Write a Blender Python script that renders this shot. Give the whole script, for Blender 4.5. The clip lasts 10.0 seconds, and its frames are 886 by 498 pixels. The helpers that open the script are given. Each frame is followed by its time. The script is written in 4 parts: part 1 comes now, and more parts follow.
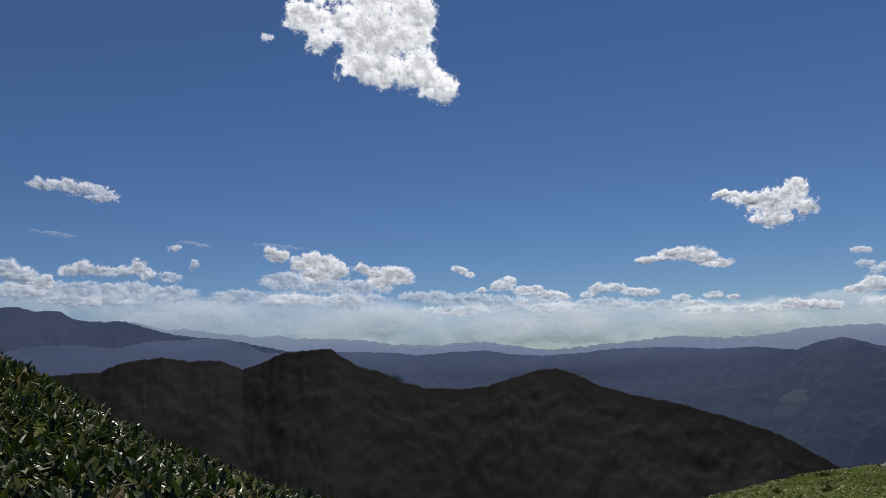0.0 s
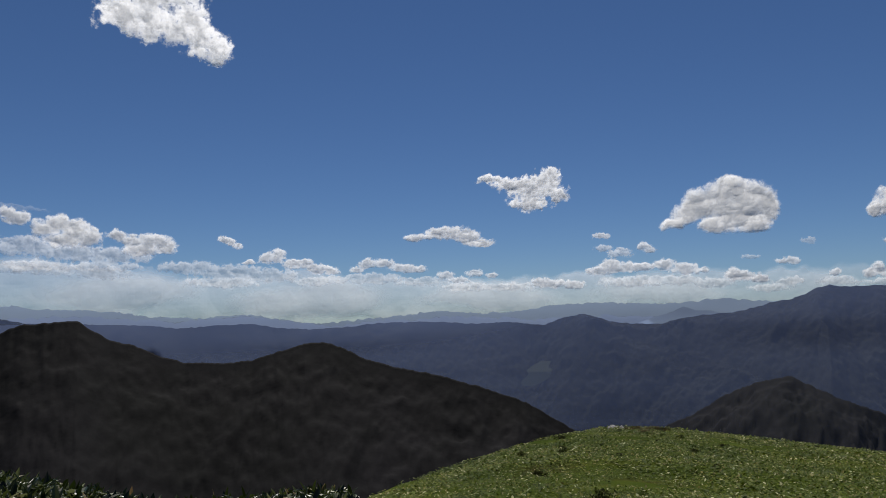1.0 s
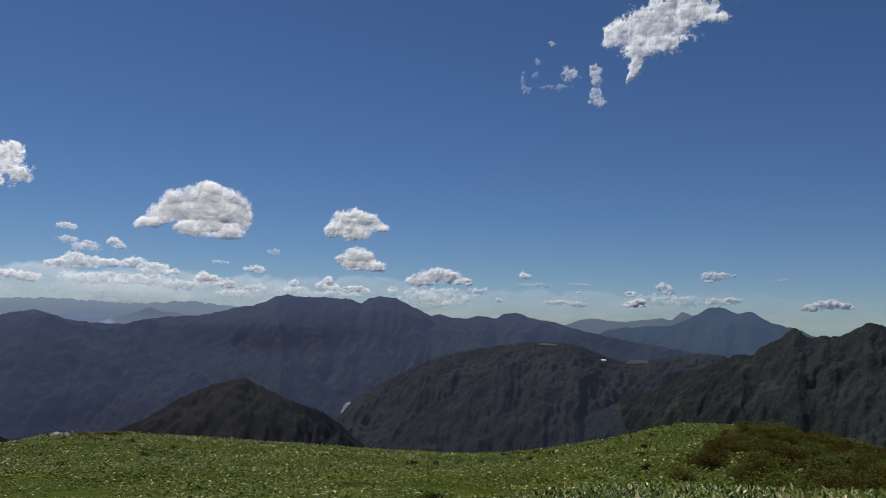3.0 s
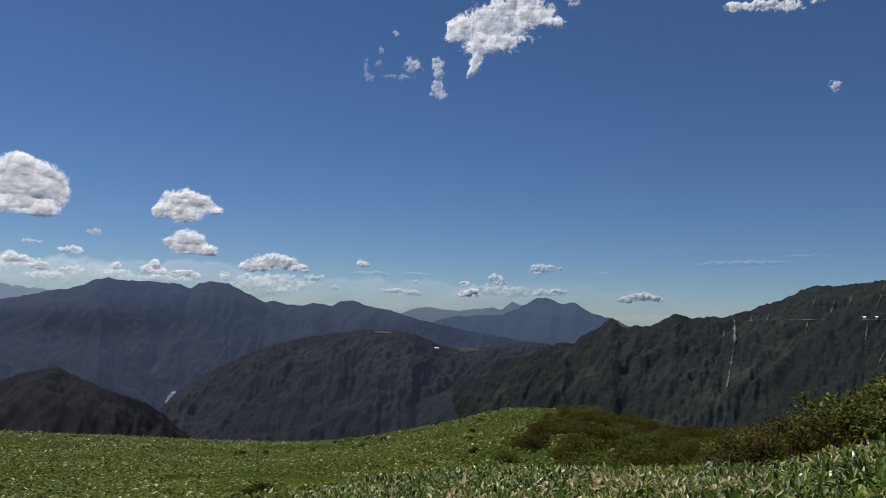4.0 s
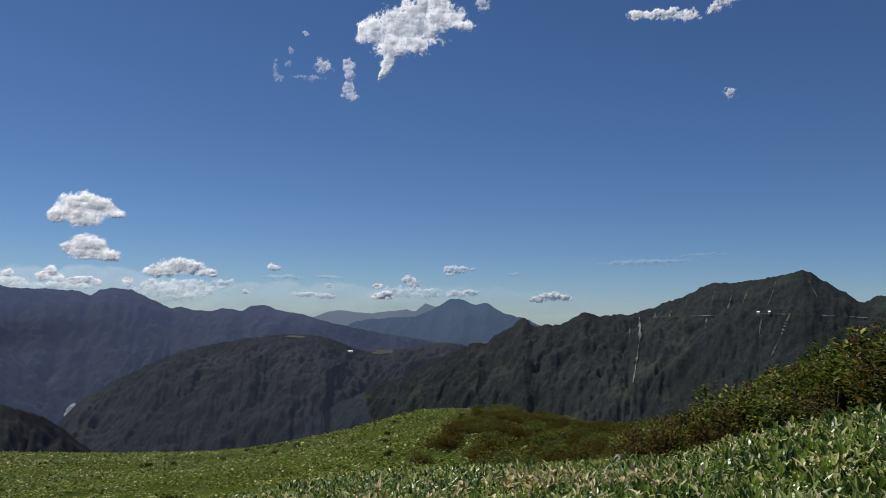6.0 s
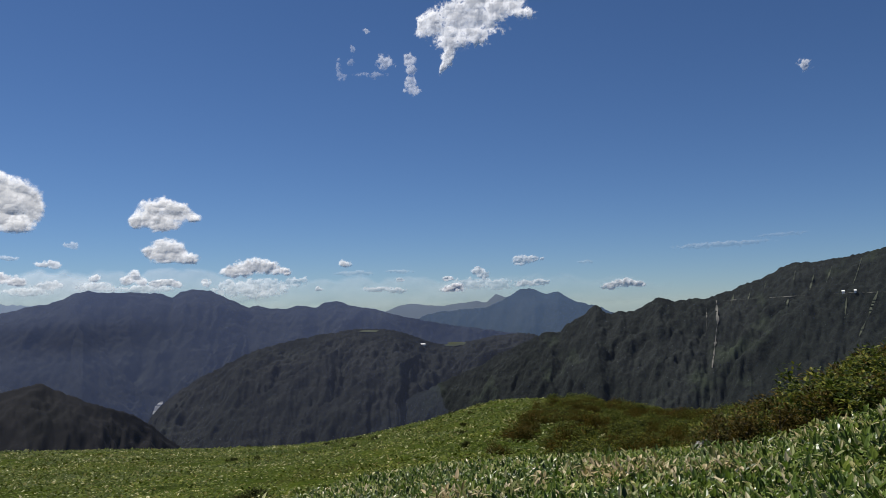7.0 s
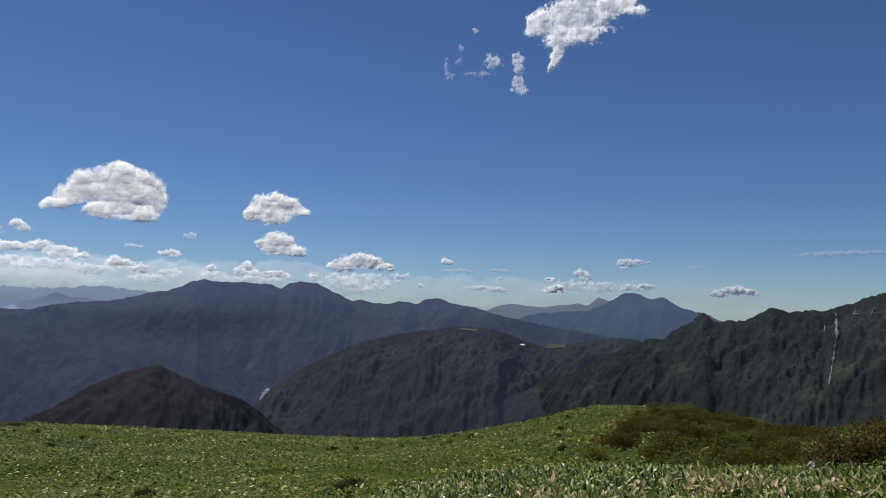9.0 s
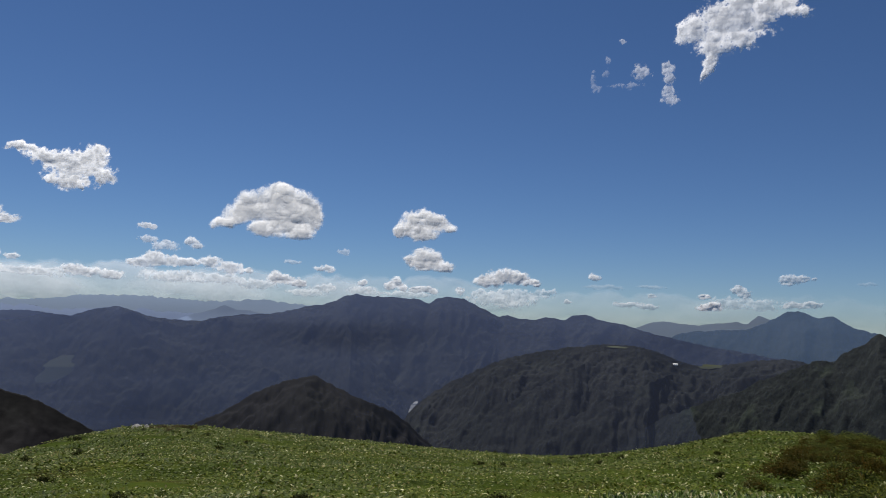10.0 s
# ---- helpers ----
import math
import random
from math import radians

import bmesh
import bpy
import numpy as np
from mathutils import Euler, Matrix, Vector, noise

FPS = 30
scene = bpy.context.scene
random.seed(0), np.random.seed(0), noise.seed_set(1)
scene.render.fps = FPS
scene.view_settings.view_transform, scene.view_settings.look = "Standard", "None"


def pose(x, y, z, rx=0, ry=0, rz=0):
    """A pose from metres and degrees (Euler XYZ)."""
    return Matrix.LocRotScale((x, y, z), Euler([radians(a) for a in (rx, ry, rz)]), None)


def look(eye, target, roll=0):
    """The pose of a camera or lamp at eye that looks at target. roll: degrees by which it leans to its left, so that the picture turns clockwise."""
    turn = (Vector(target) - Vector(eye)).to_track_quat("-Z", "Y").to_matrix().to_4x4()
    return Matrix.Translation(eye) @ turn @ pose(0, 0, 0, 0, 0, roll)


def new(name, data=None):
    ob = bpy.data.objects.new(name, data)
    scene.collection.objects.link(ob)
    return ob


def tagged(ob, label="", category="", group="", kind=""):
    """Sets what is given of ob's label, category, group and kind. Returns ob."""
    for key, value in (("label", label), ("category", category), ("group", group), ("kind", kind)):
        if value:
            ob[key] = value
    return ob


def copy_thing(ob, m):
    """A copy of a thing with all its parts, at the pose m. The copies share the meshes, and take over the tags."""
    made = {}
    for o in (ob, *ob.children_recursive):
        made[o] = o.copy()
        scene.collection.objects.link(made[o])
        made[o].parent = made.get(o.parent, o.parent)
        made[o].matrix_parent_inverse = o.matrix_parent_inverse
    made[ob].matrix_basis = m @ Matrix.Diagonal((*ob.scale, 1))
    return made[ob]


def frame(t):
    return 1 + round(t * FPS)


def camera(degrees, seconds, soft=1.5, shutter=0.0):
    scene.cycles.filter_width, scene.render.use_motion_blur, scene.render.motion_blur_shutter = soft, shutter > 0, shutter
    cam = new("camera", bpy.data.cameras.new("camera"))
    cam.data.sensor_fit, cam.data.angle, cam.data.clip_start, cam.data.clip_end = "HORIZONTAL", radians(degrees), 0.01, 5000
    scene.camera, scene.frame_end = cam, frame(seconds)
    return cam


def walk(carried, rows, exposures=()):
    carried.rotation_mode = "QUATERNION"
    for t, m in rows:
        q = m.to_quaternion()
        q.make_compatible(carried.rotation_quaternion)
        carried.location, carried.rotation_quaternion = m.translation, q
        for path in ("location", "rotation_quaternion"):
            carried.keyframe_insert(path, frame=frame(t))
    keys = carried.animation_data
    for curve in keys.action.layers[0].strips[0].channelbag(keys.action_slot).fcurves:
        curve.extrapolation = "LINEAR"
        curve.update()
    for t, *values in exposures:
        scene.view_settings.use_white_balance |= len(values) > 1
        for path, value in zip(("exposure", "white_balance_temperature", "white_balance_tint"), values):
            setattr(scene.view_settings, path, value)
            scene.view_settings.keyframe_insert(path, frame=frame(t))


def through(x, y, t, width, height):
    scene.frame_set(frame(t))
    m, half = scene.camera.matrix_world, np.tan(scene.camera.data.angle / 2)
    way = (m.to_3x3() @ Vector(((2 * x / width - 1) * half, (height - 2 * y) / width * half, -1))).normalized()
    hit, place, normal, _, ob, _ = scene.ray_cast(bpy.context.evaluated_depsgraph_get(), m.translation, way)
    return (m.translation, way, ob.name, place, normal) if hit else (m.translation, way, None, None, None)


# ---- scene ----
EYE = (0.0, 0.0, 1.6)
cam = camera(60.0, 10.0, soft=0.8)
PATH = [
    (0.0, pose(*EYE, 97.52, 1.99, 0.00)),
    (0.5, pose(*EYE, 96.88, 3.14, -8.02)),
    (1.0, pose(*EYE, 95.07, 1.56, -17.11)),
    (1.5, pose(*EYE, 93.59, 0.50, -26.82)),
    (2.0, pose(*EYE, 94.03, 1.02, -38.00)),
    (2.5, pose(*EYE, 93.40, 0.68, -47.70)),
    (3.0, pose(*EYE, 95.11, -1.25, -55.37)),
    (3.2, pose(*EYE, 94.33, -1.04, -59.21)),
    (4.3, pose(*EYE, 95.15, -1.86, -69.37)),
    (4.5, pose(*EYE, 95.30, -1.45, -70.75)),
    (5.0, pose(*EYE, 95.40, -1.74, -73.18)),
    (5.2, pose(*EYE, 95.18, -2.13, -73.83)),
    (6.3, pose(*EYE, 94.69, 0.16, -73.10)),
    (6.5, pose(*EYE, 94.74, 0.99, -71.97)),
    (7.0, pose(*EYE, 94.21, 1.09, -68.67)),
    (7.5, pose(*EYE, 94.16, 0.48, -65.12)),
    (8.0, pose(*EYE, 93.70, -0.04, -63.58)),
    (8.5, pose(*EYE, 93.25, -1.10, -63.03)),
    (9.0, pose(*EYE, 94.15, -1.24, -61.20)),
    (9.5, pose(*EYE, 94.33, -1.68, -58.24)),
    (10.0, pose(*EYE, 95.02, -1.93, -50.35)),
]
walk(cam, PATH, exposures=[(0.0, -0.05), (1.5, -0.18), (2.5, -0.1), (4.5, 0.14), (8.5, 0.24), (10.0, 0.06)])

# ---- sky, sun ----
SUN_AZ, SUN_EL = 17.0, 61.0          # degrees clockwise from +y, degrees up
world = bpy.data.worlds.new("world")
scene.world = world
world.use_nodes = True
wt = world.node_tree
sky = wt.nodes.new("ShaderNodeTexSky")
sky.sky_type = "NISHITA"
sky.sun_disc = False
sky.sun_elevation = radians(SUN_EL)
sky.sun_rotation = radians(SUN_AZ)
sky.altitude = 2600
sky.air_density, sky.dust_density, sky.ozone_density = 1.0, 0.35, 2.5
deep = wt.nodes.new("ShaderNodeMix")
deep.data_type, deep.blend_type = "RGBA", "MULTIPLY"
deep.inputs[0].default_value = 1.0
deep.inputs[7].default_value = (0.73, 0.88, 1.09, 1)
rich = wt.nodes.new("ShaderNodeHueSaturation")
rich.inputs["Saturation"].default_value = 1.06
wt.links.new(sky.outputs[0], rich.inputs["Color"])
wt.links.new(rich.outputs[0], deep.inputs[6])
wt.links.new(deep.outputs[2], wt.nodes["Background"].inputs[0])
wt.nodes["Background"].inputs[1].default_value = 0.055
sun = new("sun", bpy.data.lights.new("sun", "SUN"))
sun.data.energy, sun.data.angle, sun.data.color = 4.8, radians(0.53), (1.0, 0.95, 0.88)
sun.matrix_world = look((0, 0, 60), (-math.sin(radians(SUN_AZ)) * math.cos(radians(SUN_EL)) * 60, -math.cos(radians(SUN_AZ)) * math.cos(radians(SUN_EL)) * 60, 60 - math.sin(radians(SUN_EL)) * 60))

# ---- noise and mesh helpers ----
def lattice(ix, iy, iz, seed):
    h = (ix.astype(np.int64) * 374761393 + iy.astype(np.int64) * 668265263 + iz.astype(np.int64) * 1274126177 + seed * 974711) & 0xFFFFFFFF
    h = np.asarray(h)
    h = ((h ^ (h >> 13)) * 1103515245) & 0xFFFFFFFF
    h = ((h ^ (h >> 16)) * 2246822519) & 0xFFFFFFFF
    return ((h ^ (h >> 15)) & 0xFFFFFF) / float(0xFFFFFF)


def vnoise(x, y, z=0.0, seed=0):
    x, y, z = np.broadcast_arrays(np.atleast_1d(np.asarray(x, float)), np.asarray(y, float), np.asarray(z, float))
    fx, fy, fz = np.floor(x), np.floor(y), np.floor(z)
    u, v, w = x - fx, y - fy, z - fz
    u, v, w = u * u * (3 - 2 * u), v * v * (3 - 2 * v), w * w * (3 - 2 * w)
    total = 0.0
    for a in (0, 1):
        for b in (0, 1):
            for c in (0, 1):
                k = (u if a else 1 - u) * (v if b else 1 - v) * (w if c else 1 - w)
                total = total + k * lattice(fx + a, fy + b, fz + c, seed)
    return total * 2 - 1


def fbm(x, y, z=0.0, octaves=4, seed=0, gain=0.5):
    total, amp = 0.0, 1.0
    for o in range(octaves):
        s = 2.03 ** o
        total = total + amp * vnoise(np.asarray(x) * s, np.asarray(y) * s, np.asarray(z) * s, seed + o * 17)
        amp *= gain
    return total


def ridged(x, y, octaves=4, seed=0, gain=0.5):
    total, amp = 0.0, 1.0
    for o in range(octaves):
        s = 2.1 ** o
        total = total + amp * (1 - 2 * np.abs(vnoise(np.asarray(x) * s, np.asarray(y) * s, 0.0, seed + o * 13)))
        amp *= gain
    return total


def smooth_line(x, xs, ys):
    """A smooth curve through knots."""
    xs, ys = np.asarray(xs, float), np.asarray(ys, float)
    m = np.gradient(ys, xs)
    i = np.clip(np.searchsorted(xs, x) - 1, 0, len(xs) - 2)
    h = xs[i + 1] - xs[i]
    t = np.clip((x - xs[i]) / h, 0, 1)
    return ((2 * t ** 3 - 3 * t ** 2 + 1) * ys[i] + (t ** 3 - 2 * t ** 2 + t) * h * m[i]
            + (-2 * t ** 3 + 3 * t ** 2) * ys[i + 1] + (t ** 3 - t ** 2) * h * m[i + 1])


def mesh_of(name, verts, faces, material, smooth=True, attr=None):
    """A mesh from arrays: verts (n, 3), faces (m, 3 or 4); attr: one number a vertex, named tone."""
    verts, faces = np.asarray(verts, np.float32), np.asarray(faces, np.int32)
    me = bpy.data.meshes.new(name)
    me.vertices.add(len(verts))
    me.vertices.foreach_set("co", verts.ravel())
    k = faces.shape[1]
    me.loops.add(len(faces) * k)
    me.loops.foreach_set("vertex_index", faces.ravel())
    me.polygons.add(len(faces))
    me.polygons.foreach_set("loop_start", np.arange(len(faces), dtype=np.int32) * k)
    me.polygons.foreach_set("use_smooth", np.full(len(faces), smooth))
    if attr is not None:
        me.attributes.new("tone", "FLOAT", "POINT").data.foreach_set("value", np.asarray(attr, np.float32))
    for m in (material if isinstance(material, (list, tuple)) else [material]):
        me.materials.append(m)
    me.update(calc_edges=True)
    return me


def grid_faces(rows, cols):
    a = (np.arange(rows - 1)[:, None] * cols + np.arange(cols - 1)[None, :]).ravel()
    return np.stack([a, a + 1, a + cols + 1, a + cols], 1)


def part(name, me, parent, label=""):
    ob = new(name, me)
    ob.parent = parent
    return tagged(ob, label)


def at(az, r, z=0.0):
    """The place at a bearing (degrees clockwise from +y) and a distance."""
    return Vector((r * math.sin(radians(az)), r * math.cos(radians(az)), z))


# ---- materials ----
def material(name):
    m = bpy.data.materials.new(name)
    m.use_nodes = True
    return m, m.node_tree, m.node_tree.nodes["Principled BSDF"]


def node(t, kind, **inputs):
    n = t.nodes.new("ShaderNode" + kind)
    for k, v in inputs.items():
        n.inputs[k.replace("_", " ")].default_value = v
    return n


def ramp(t, source, *stops):
    r = t.nodes.new("ShaderNodeValToRGB")
    while len(r.color_ramp.elements) < len(stops):
        r.color_ramp.elements.new(0.5)
    for e, (p, c) in zip(r.color_ramp.elements, stops):
        e.position, e.color = p, (*c, 1)
    t.links.new(source, r.inputs[0])
    return r.outputs[0]


def blend(t, factor, a, b, kind="MIX"):
    m = t.nodes.new("ShaderNodeMix")
    m.data_type, m.blend_type = "RGBA", kind
    for socket, v in ((m.inputs[0], factor), (m.inputs[6], a), (m.inputs[7], b)):
        if isinstance(v, (int, float)):
            socket.default_value = v
        elif isinstance(v, tuple):
            socket.default_value = (*v, 1)
        else:
            t.links.new(v, socket)
    return m.outputs[2]


def place(t):
    return t.nodes.new("ShaderNodeNewGeometry").outputs["Position"]


def noise_of(t, where, scale, detail=4.0, rough=0.55):
    n = node(t, "TexNoise", Scale=scale, Detail=detail, Roughness=rough)
    t.links.new(where, n.inputs["Vector"])
    return n.outputs["Fac"]


def bump_of(t, b, height, strength, distance):
    n = node(t, "Bump", Strength=strength, Distance=distance)
    t.links.new(height, n.inputs["Height"])
    t.links.new(n.outputs[0], b.inputs["Normal"])


def forest_material(name, dark, light, patch, crown=9.0, patches=(0.62, 0.72), relief=0.5):
    """Broadleaf forest seen from afar: crowns as cells, stands of another tone, open grassy patches."""
    m, t, b = material(name)
    p = place(t)
    grain = noise_of(t, p, 0.75 / crown, 6.0, 0.68)
    crowns = ramp(t, grain, (0.34, dark), (0.68, light))
    stands = ramp(t, noise_of(t, p, 0.006, 6.0, 0.6), (0.35, (0.55, 0.6, 0.5)), (0.65, (1.35, 1.25, 1.2)))
    c = blend(t, 1.0, crowns, stands, "MULTIPLY")
    open_ = ramp(t, noise_of(t, p, 0.011, 5.0, 0.62), (patches[0], (0, 0, 0)), (patches[1], (1, 1, 1)))
    c = blend(t, open_, c, patch)
    t.links.new(c, b.inputs["Base Color"])
    b.inputs["Roughness"].default_value = 0.9
    b.inputs["Specular IOR Level"].default_value = 0.1
    bump_of(t, b, grain, relief, crown * 0.6)
    return m


# near forest: backlit shade and a blue haze cast are put into the colour
FOREST_NEAR_SHADED = forest_material("forest_near_shaded", (0.004, 0.0041, 0.0055), (0.0068, 0.0068, 0.0085), (0.0085, 0.0085, 0.0095), 5.0, relief=0.2)
# these forests too are coloured darker for crown shade and bluer for haze
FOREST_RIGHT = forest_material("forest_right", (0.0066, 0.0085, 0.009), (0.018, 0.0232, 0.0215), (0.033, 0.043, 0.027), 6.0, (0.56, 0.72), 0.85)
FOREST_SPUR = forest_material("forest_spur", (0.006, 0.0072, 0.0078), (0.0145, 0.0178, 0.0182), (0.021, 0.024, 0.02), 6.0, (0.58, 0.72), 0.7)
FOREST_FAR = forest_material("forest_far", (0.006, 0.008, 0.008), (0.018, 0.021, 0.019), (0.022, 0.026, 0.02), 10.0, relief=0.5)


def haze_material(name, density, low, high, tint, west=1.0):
    """A tinted sheet that stands in for haze: scatters a little daylight, denser towards the crests; west: its strength
    over the west.
    """
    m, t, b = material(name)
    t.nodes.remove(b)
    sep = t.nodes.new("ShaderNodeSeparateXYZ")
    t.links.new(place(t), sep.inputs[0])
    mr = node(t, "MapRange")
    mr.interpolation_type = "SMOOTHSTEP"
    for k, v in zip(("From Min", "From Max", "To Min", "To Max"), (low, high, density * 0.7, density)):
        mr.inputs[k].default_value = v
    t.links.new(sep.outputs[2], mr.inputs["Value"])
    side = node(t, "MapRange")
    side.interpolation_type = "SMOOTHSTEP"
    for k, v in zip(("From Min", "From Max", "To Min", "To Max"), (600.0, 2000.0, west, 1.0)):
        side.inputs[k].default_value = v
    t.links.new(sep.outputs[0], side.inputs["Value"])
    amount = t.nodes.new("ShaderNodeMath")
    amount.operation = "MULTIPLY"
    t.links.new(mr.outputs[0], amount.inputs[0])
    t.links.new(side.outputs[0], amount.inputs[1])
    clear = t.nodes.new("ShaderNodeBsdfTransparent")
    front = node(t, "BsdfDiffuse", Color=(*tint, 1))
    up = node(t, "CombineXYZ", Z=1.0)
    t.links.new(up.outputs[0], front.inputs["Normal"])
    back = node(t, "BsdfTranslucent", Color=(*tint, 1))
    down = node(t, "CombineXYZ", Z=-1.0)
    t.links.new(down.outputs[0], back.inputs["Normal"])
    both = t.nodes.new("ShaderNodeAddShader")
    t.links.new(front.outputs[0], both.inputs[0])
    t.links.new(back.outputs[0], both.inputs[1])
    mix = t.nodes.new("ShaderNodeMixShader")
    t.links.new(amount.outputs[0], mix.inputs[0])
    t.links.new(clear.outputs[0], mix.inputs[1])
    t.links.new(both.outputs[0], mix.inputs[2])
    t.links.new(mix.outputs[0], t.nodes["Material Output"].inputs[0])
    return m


def meadow_material():
    m, t, b = material("meadow_turf")
    p = place(t)
    c = ramp(t, noise_of(t, p, 0.35, 6.0, 0.65), (0.3, (0.02, 0.031, 0.004)), (0.5, (0.04, 0.058, 0.006)), (0.7, (0.064, 0.077, 0.011)))
    brown = ramp(t, noise_of(t, p, 0.12, 5.0, 0.6), (0.58, (0, 0, 0)), (0.72, (1, 1, 1)))
    c = blend(t, brown, c, (0.045, 0.036, 0.012))
    t.links.new(c, b.inputs["Base Color"])
    b.inputs["Roughness"].default_value = 1.0
    b.inputs["Specular IOR Level"].default_value = 0.03
    bump_of(t, b, noise_of(t, p, 5.0, 4.0, 0.7), 0.8, 0.12)
    return m


def leaf_material(name, stops, gloss=0.35, through=0.35, single=False, shine=0.25, stand=1.1, depth=0.28):
    """Leaves, each of its own tone; light passes through them."""
    m, t, b = material(name)
    rnd = t.nodes.new("ShaderNodeObjectInfo").outputs["Random"] if single else t.nodes.new("ShaderNodeNewGeometry").outputs["Random Per Island"]
    c = ramp(t, rnd, *stops)
    shade = ramp(t, noise_of(t, place(t), stand, 3.0), (0.3, (1 - depth, 1 - depth * 0.8, 1 - depth)), (0.7, (1 + depth * 0.9, 1 + depth * 0.6, 1 + depth * 0.3)))
    c = blend(t, 1.0, c, shade, "MULTIPLY")
    t.links.new(c, b.inputs["Base Color"])
    b.inputs["Roughness"].default_value = gloss
    b.inputs["Specular IOR Level"].default_value = shine
    tr = t.nodes.new("ShaderNodeBsdfTranslucent")
    t.links.new(c, tr.inputs[0])
    mix = t.nodes.new("ShaderNodeMixShader")
    mix.inputs[0].default_value = through
    t.links.new(b.outputs[0], mix.inputs[1])
    t.links.new(tr.outputs[0], mix.inputs[2])
    t.links.new(mix.outputs[0], t.nodes["Material Output"].inputs[0])
    return m


def cloud_material(name):
    """Cloud: scatters the light, and lets it through where it is thin; thick cores are coloured grey as inner shade;
    its rim is torn.
    """
    m, t, b = material(name)
    t.nodes.remove(b)
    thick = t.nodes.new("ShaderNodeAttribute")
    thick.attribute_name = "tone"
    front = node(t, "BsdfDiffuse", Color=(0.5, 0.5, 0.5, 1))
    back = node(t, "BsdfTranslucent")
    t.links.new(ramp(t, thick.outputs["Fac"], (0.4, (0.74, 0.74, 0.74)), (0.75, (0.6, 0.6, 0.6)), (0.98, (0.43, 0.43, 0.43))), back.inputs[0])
    body = t.nodes.new("ShaderNodeAddShader")
    t.links.new(front.outputs[0], body.inputs[0])
    t.links.new(back.outputs[0], body.inputs[1])
    torn = t.nodes.new("ShaderNodeMath")
    torn.operation = "MULTIPLY_ADD"
    t.links.new(noise_of(t, place(t), 0.03, 5.0, 0.62), torn.inputs[0])
    shreds = t.nodes.new("ShaderNodeAttribute")
    shreds.attribute_type, shreds.attribute_name = "OBJECT", "torn"
    t.links.new(shreds.outputs["Fac"], torn.inputs[1])
    t.links.new(thick.outputs["Fac"], torn.inputs[2])
    cover = node(t, "MapRange")
    cover.interpolation_type = "SMOOTHSTEP"
    for k, v in zip(("From Min", "From Max", "To Min", "To Max"), (0.27, 0.95, 0.0, 1.0)):
        cover.inputs[k].default_value = v
    t.links.new(torn.outputs[0], cover.inputs["Value"])
    dense = t.nodes.new("ShaderNodeAttribute")
    dense.attribute_type, dense.attribute_name = "OBJECT", "density"
    amount = t.nodes.new("ShaderNodeMath")
    amount.operation = "MULTIPLY"
    t.links.new(cover.outputs[0], amount.inputs[0])
    t.links.new(dense.outputs["Fac"], amount.inputs[1])
    clear = t.nodes.new("ShaderNodeBsdfTransparent")
    out = t.nodes.new("ShaderNodeMixShader")
    t.links.new(amount.outputs[0], out.inputs[0])
    t.links.new(clear.outputs[0], out.inputs[1])
    t.links.new(body.outputs[0], out.inputs[2])
    t.links.new(out.outputs[0], t.nodes["Material Output"].inputs[0])
    return m


def stone_material(name, a, b_):
    m, t, b = material(name)
    p = place(t)
    c = ramp(t, noise_of(t, p, 2.2, 8.0, 0.7), (0.3, a), (0.7, b_))
    t.links.new(c, b.inputs["Base Color"])
    b.inputs["Roughness"].default_value = 0.9
    bump_of(t, b, noise_of(t, p, 6.0, 8.0, 0.7), 0.8, 0.05)
    return m


MEADOW = meadow_material()
CLOUD = cloud_material("cloud_vapour")
# darkest stop paints shaded gaps, pale greens paint sunlit leaves; straw is leaf colour
SASA_TONES = ((0.0, (0.012, 0.03, 0.004)), (0.38, (0.085, 0.145, 0.02)), (0.72, (0.215, 0.29, 0.066)), (0.9, (0.4, 0.39, 0.19)), (1.0, (0.72, 0.63, 0.45)))
SASA = leaf_material("sasa_leaf", SASA_TONES, 0.34, 0.35, False, 0.45, 1.1, 0.38)
SASA_ONE = leaf_material("sasa_leaf_single", SASA_TONES, 0.36, 0.4, True, 0.34)
STRAW = leaf_material("dead_sasa_leaf", ((0.0, (0.2, 0.17, 0.07)), (0.3, (0.14, 0.19, 0.05)), (0.6, (0.42, 0.34, 0.19)), (1.0, (0.66, 0.55, 0.38))), 0.5, 0.3, False, 0.2)
# bamboo leaves darkened as backlit, pale stop as glints; brown and straw are their own
BANK_SHADE_TONES = ((0.0, (0.01, 0.017, 0.003)), (0.5, (0.024, 0.038, 0.007)), (0.78, (0.06, 0.082, 0.019)), (0.92, (0.2, 0.22, 0.1)), (0.96, (0.2, 0.13, 0.06)), (1.0, (0.4, 0.38, 0.26)))
SASA_BANK_SHADED = leaf_material("sasa_bank_shaded_leaf", BANK_SHADE_TONES, 0.36, 0.3, False, 0.4)
# the palest blades are glints of sunlit leaves put into the colour
GRASS = leaf_material("meadow_blade", ((0.0, (0.036, 0.057, 0.0055)), (0.5, (0.073, 0.106, 0.01)), (0.8, (0.12, 0.15, 0.02)), (0.91, (0.16, 0.143, 0.042)), (1.0, (0.46, 0.48, 0.29))), 0.6, 0.16, False, 0.1, 0.28, 0.42)
DWARF = leaf_material("dwarf_leaf", ((0.0, (0.012, 0.018, 0.004)), (1.0, (0.045, 0.05, 0.01))), 0.7, 0.2, False, 0.04)
SHRUB = leaf_material("shrub_leaf", ((0.0, (0.012, 0.022, 0.003)), (0.4, (0.036, 0.057, 0.006)), (0.75, (0.105, 0.135, 0.015)), (1.0, (0.24, 0.23, 0.05))), 0.45, 0.3, False, 0.15)
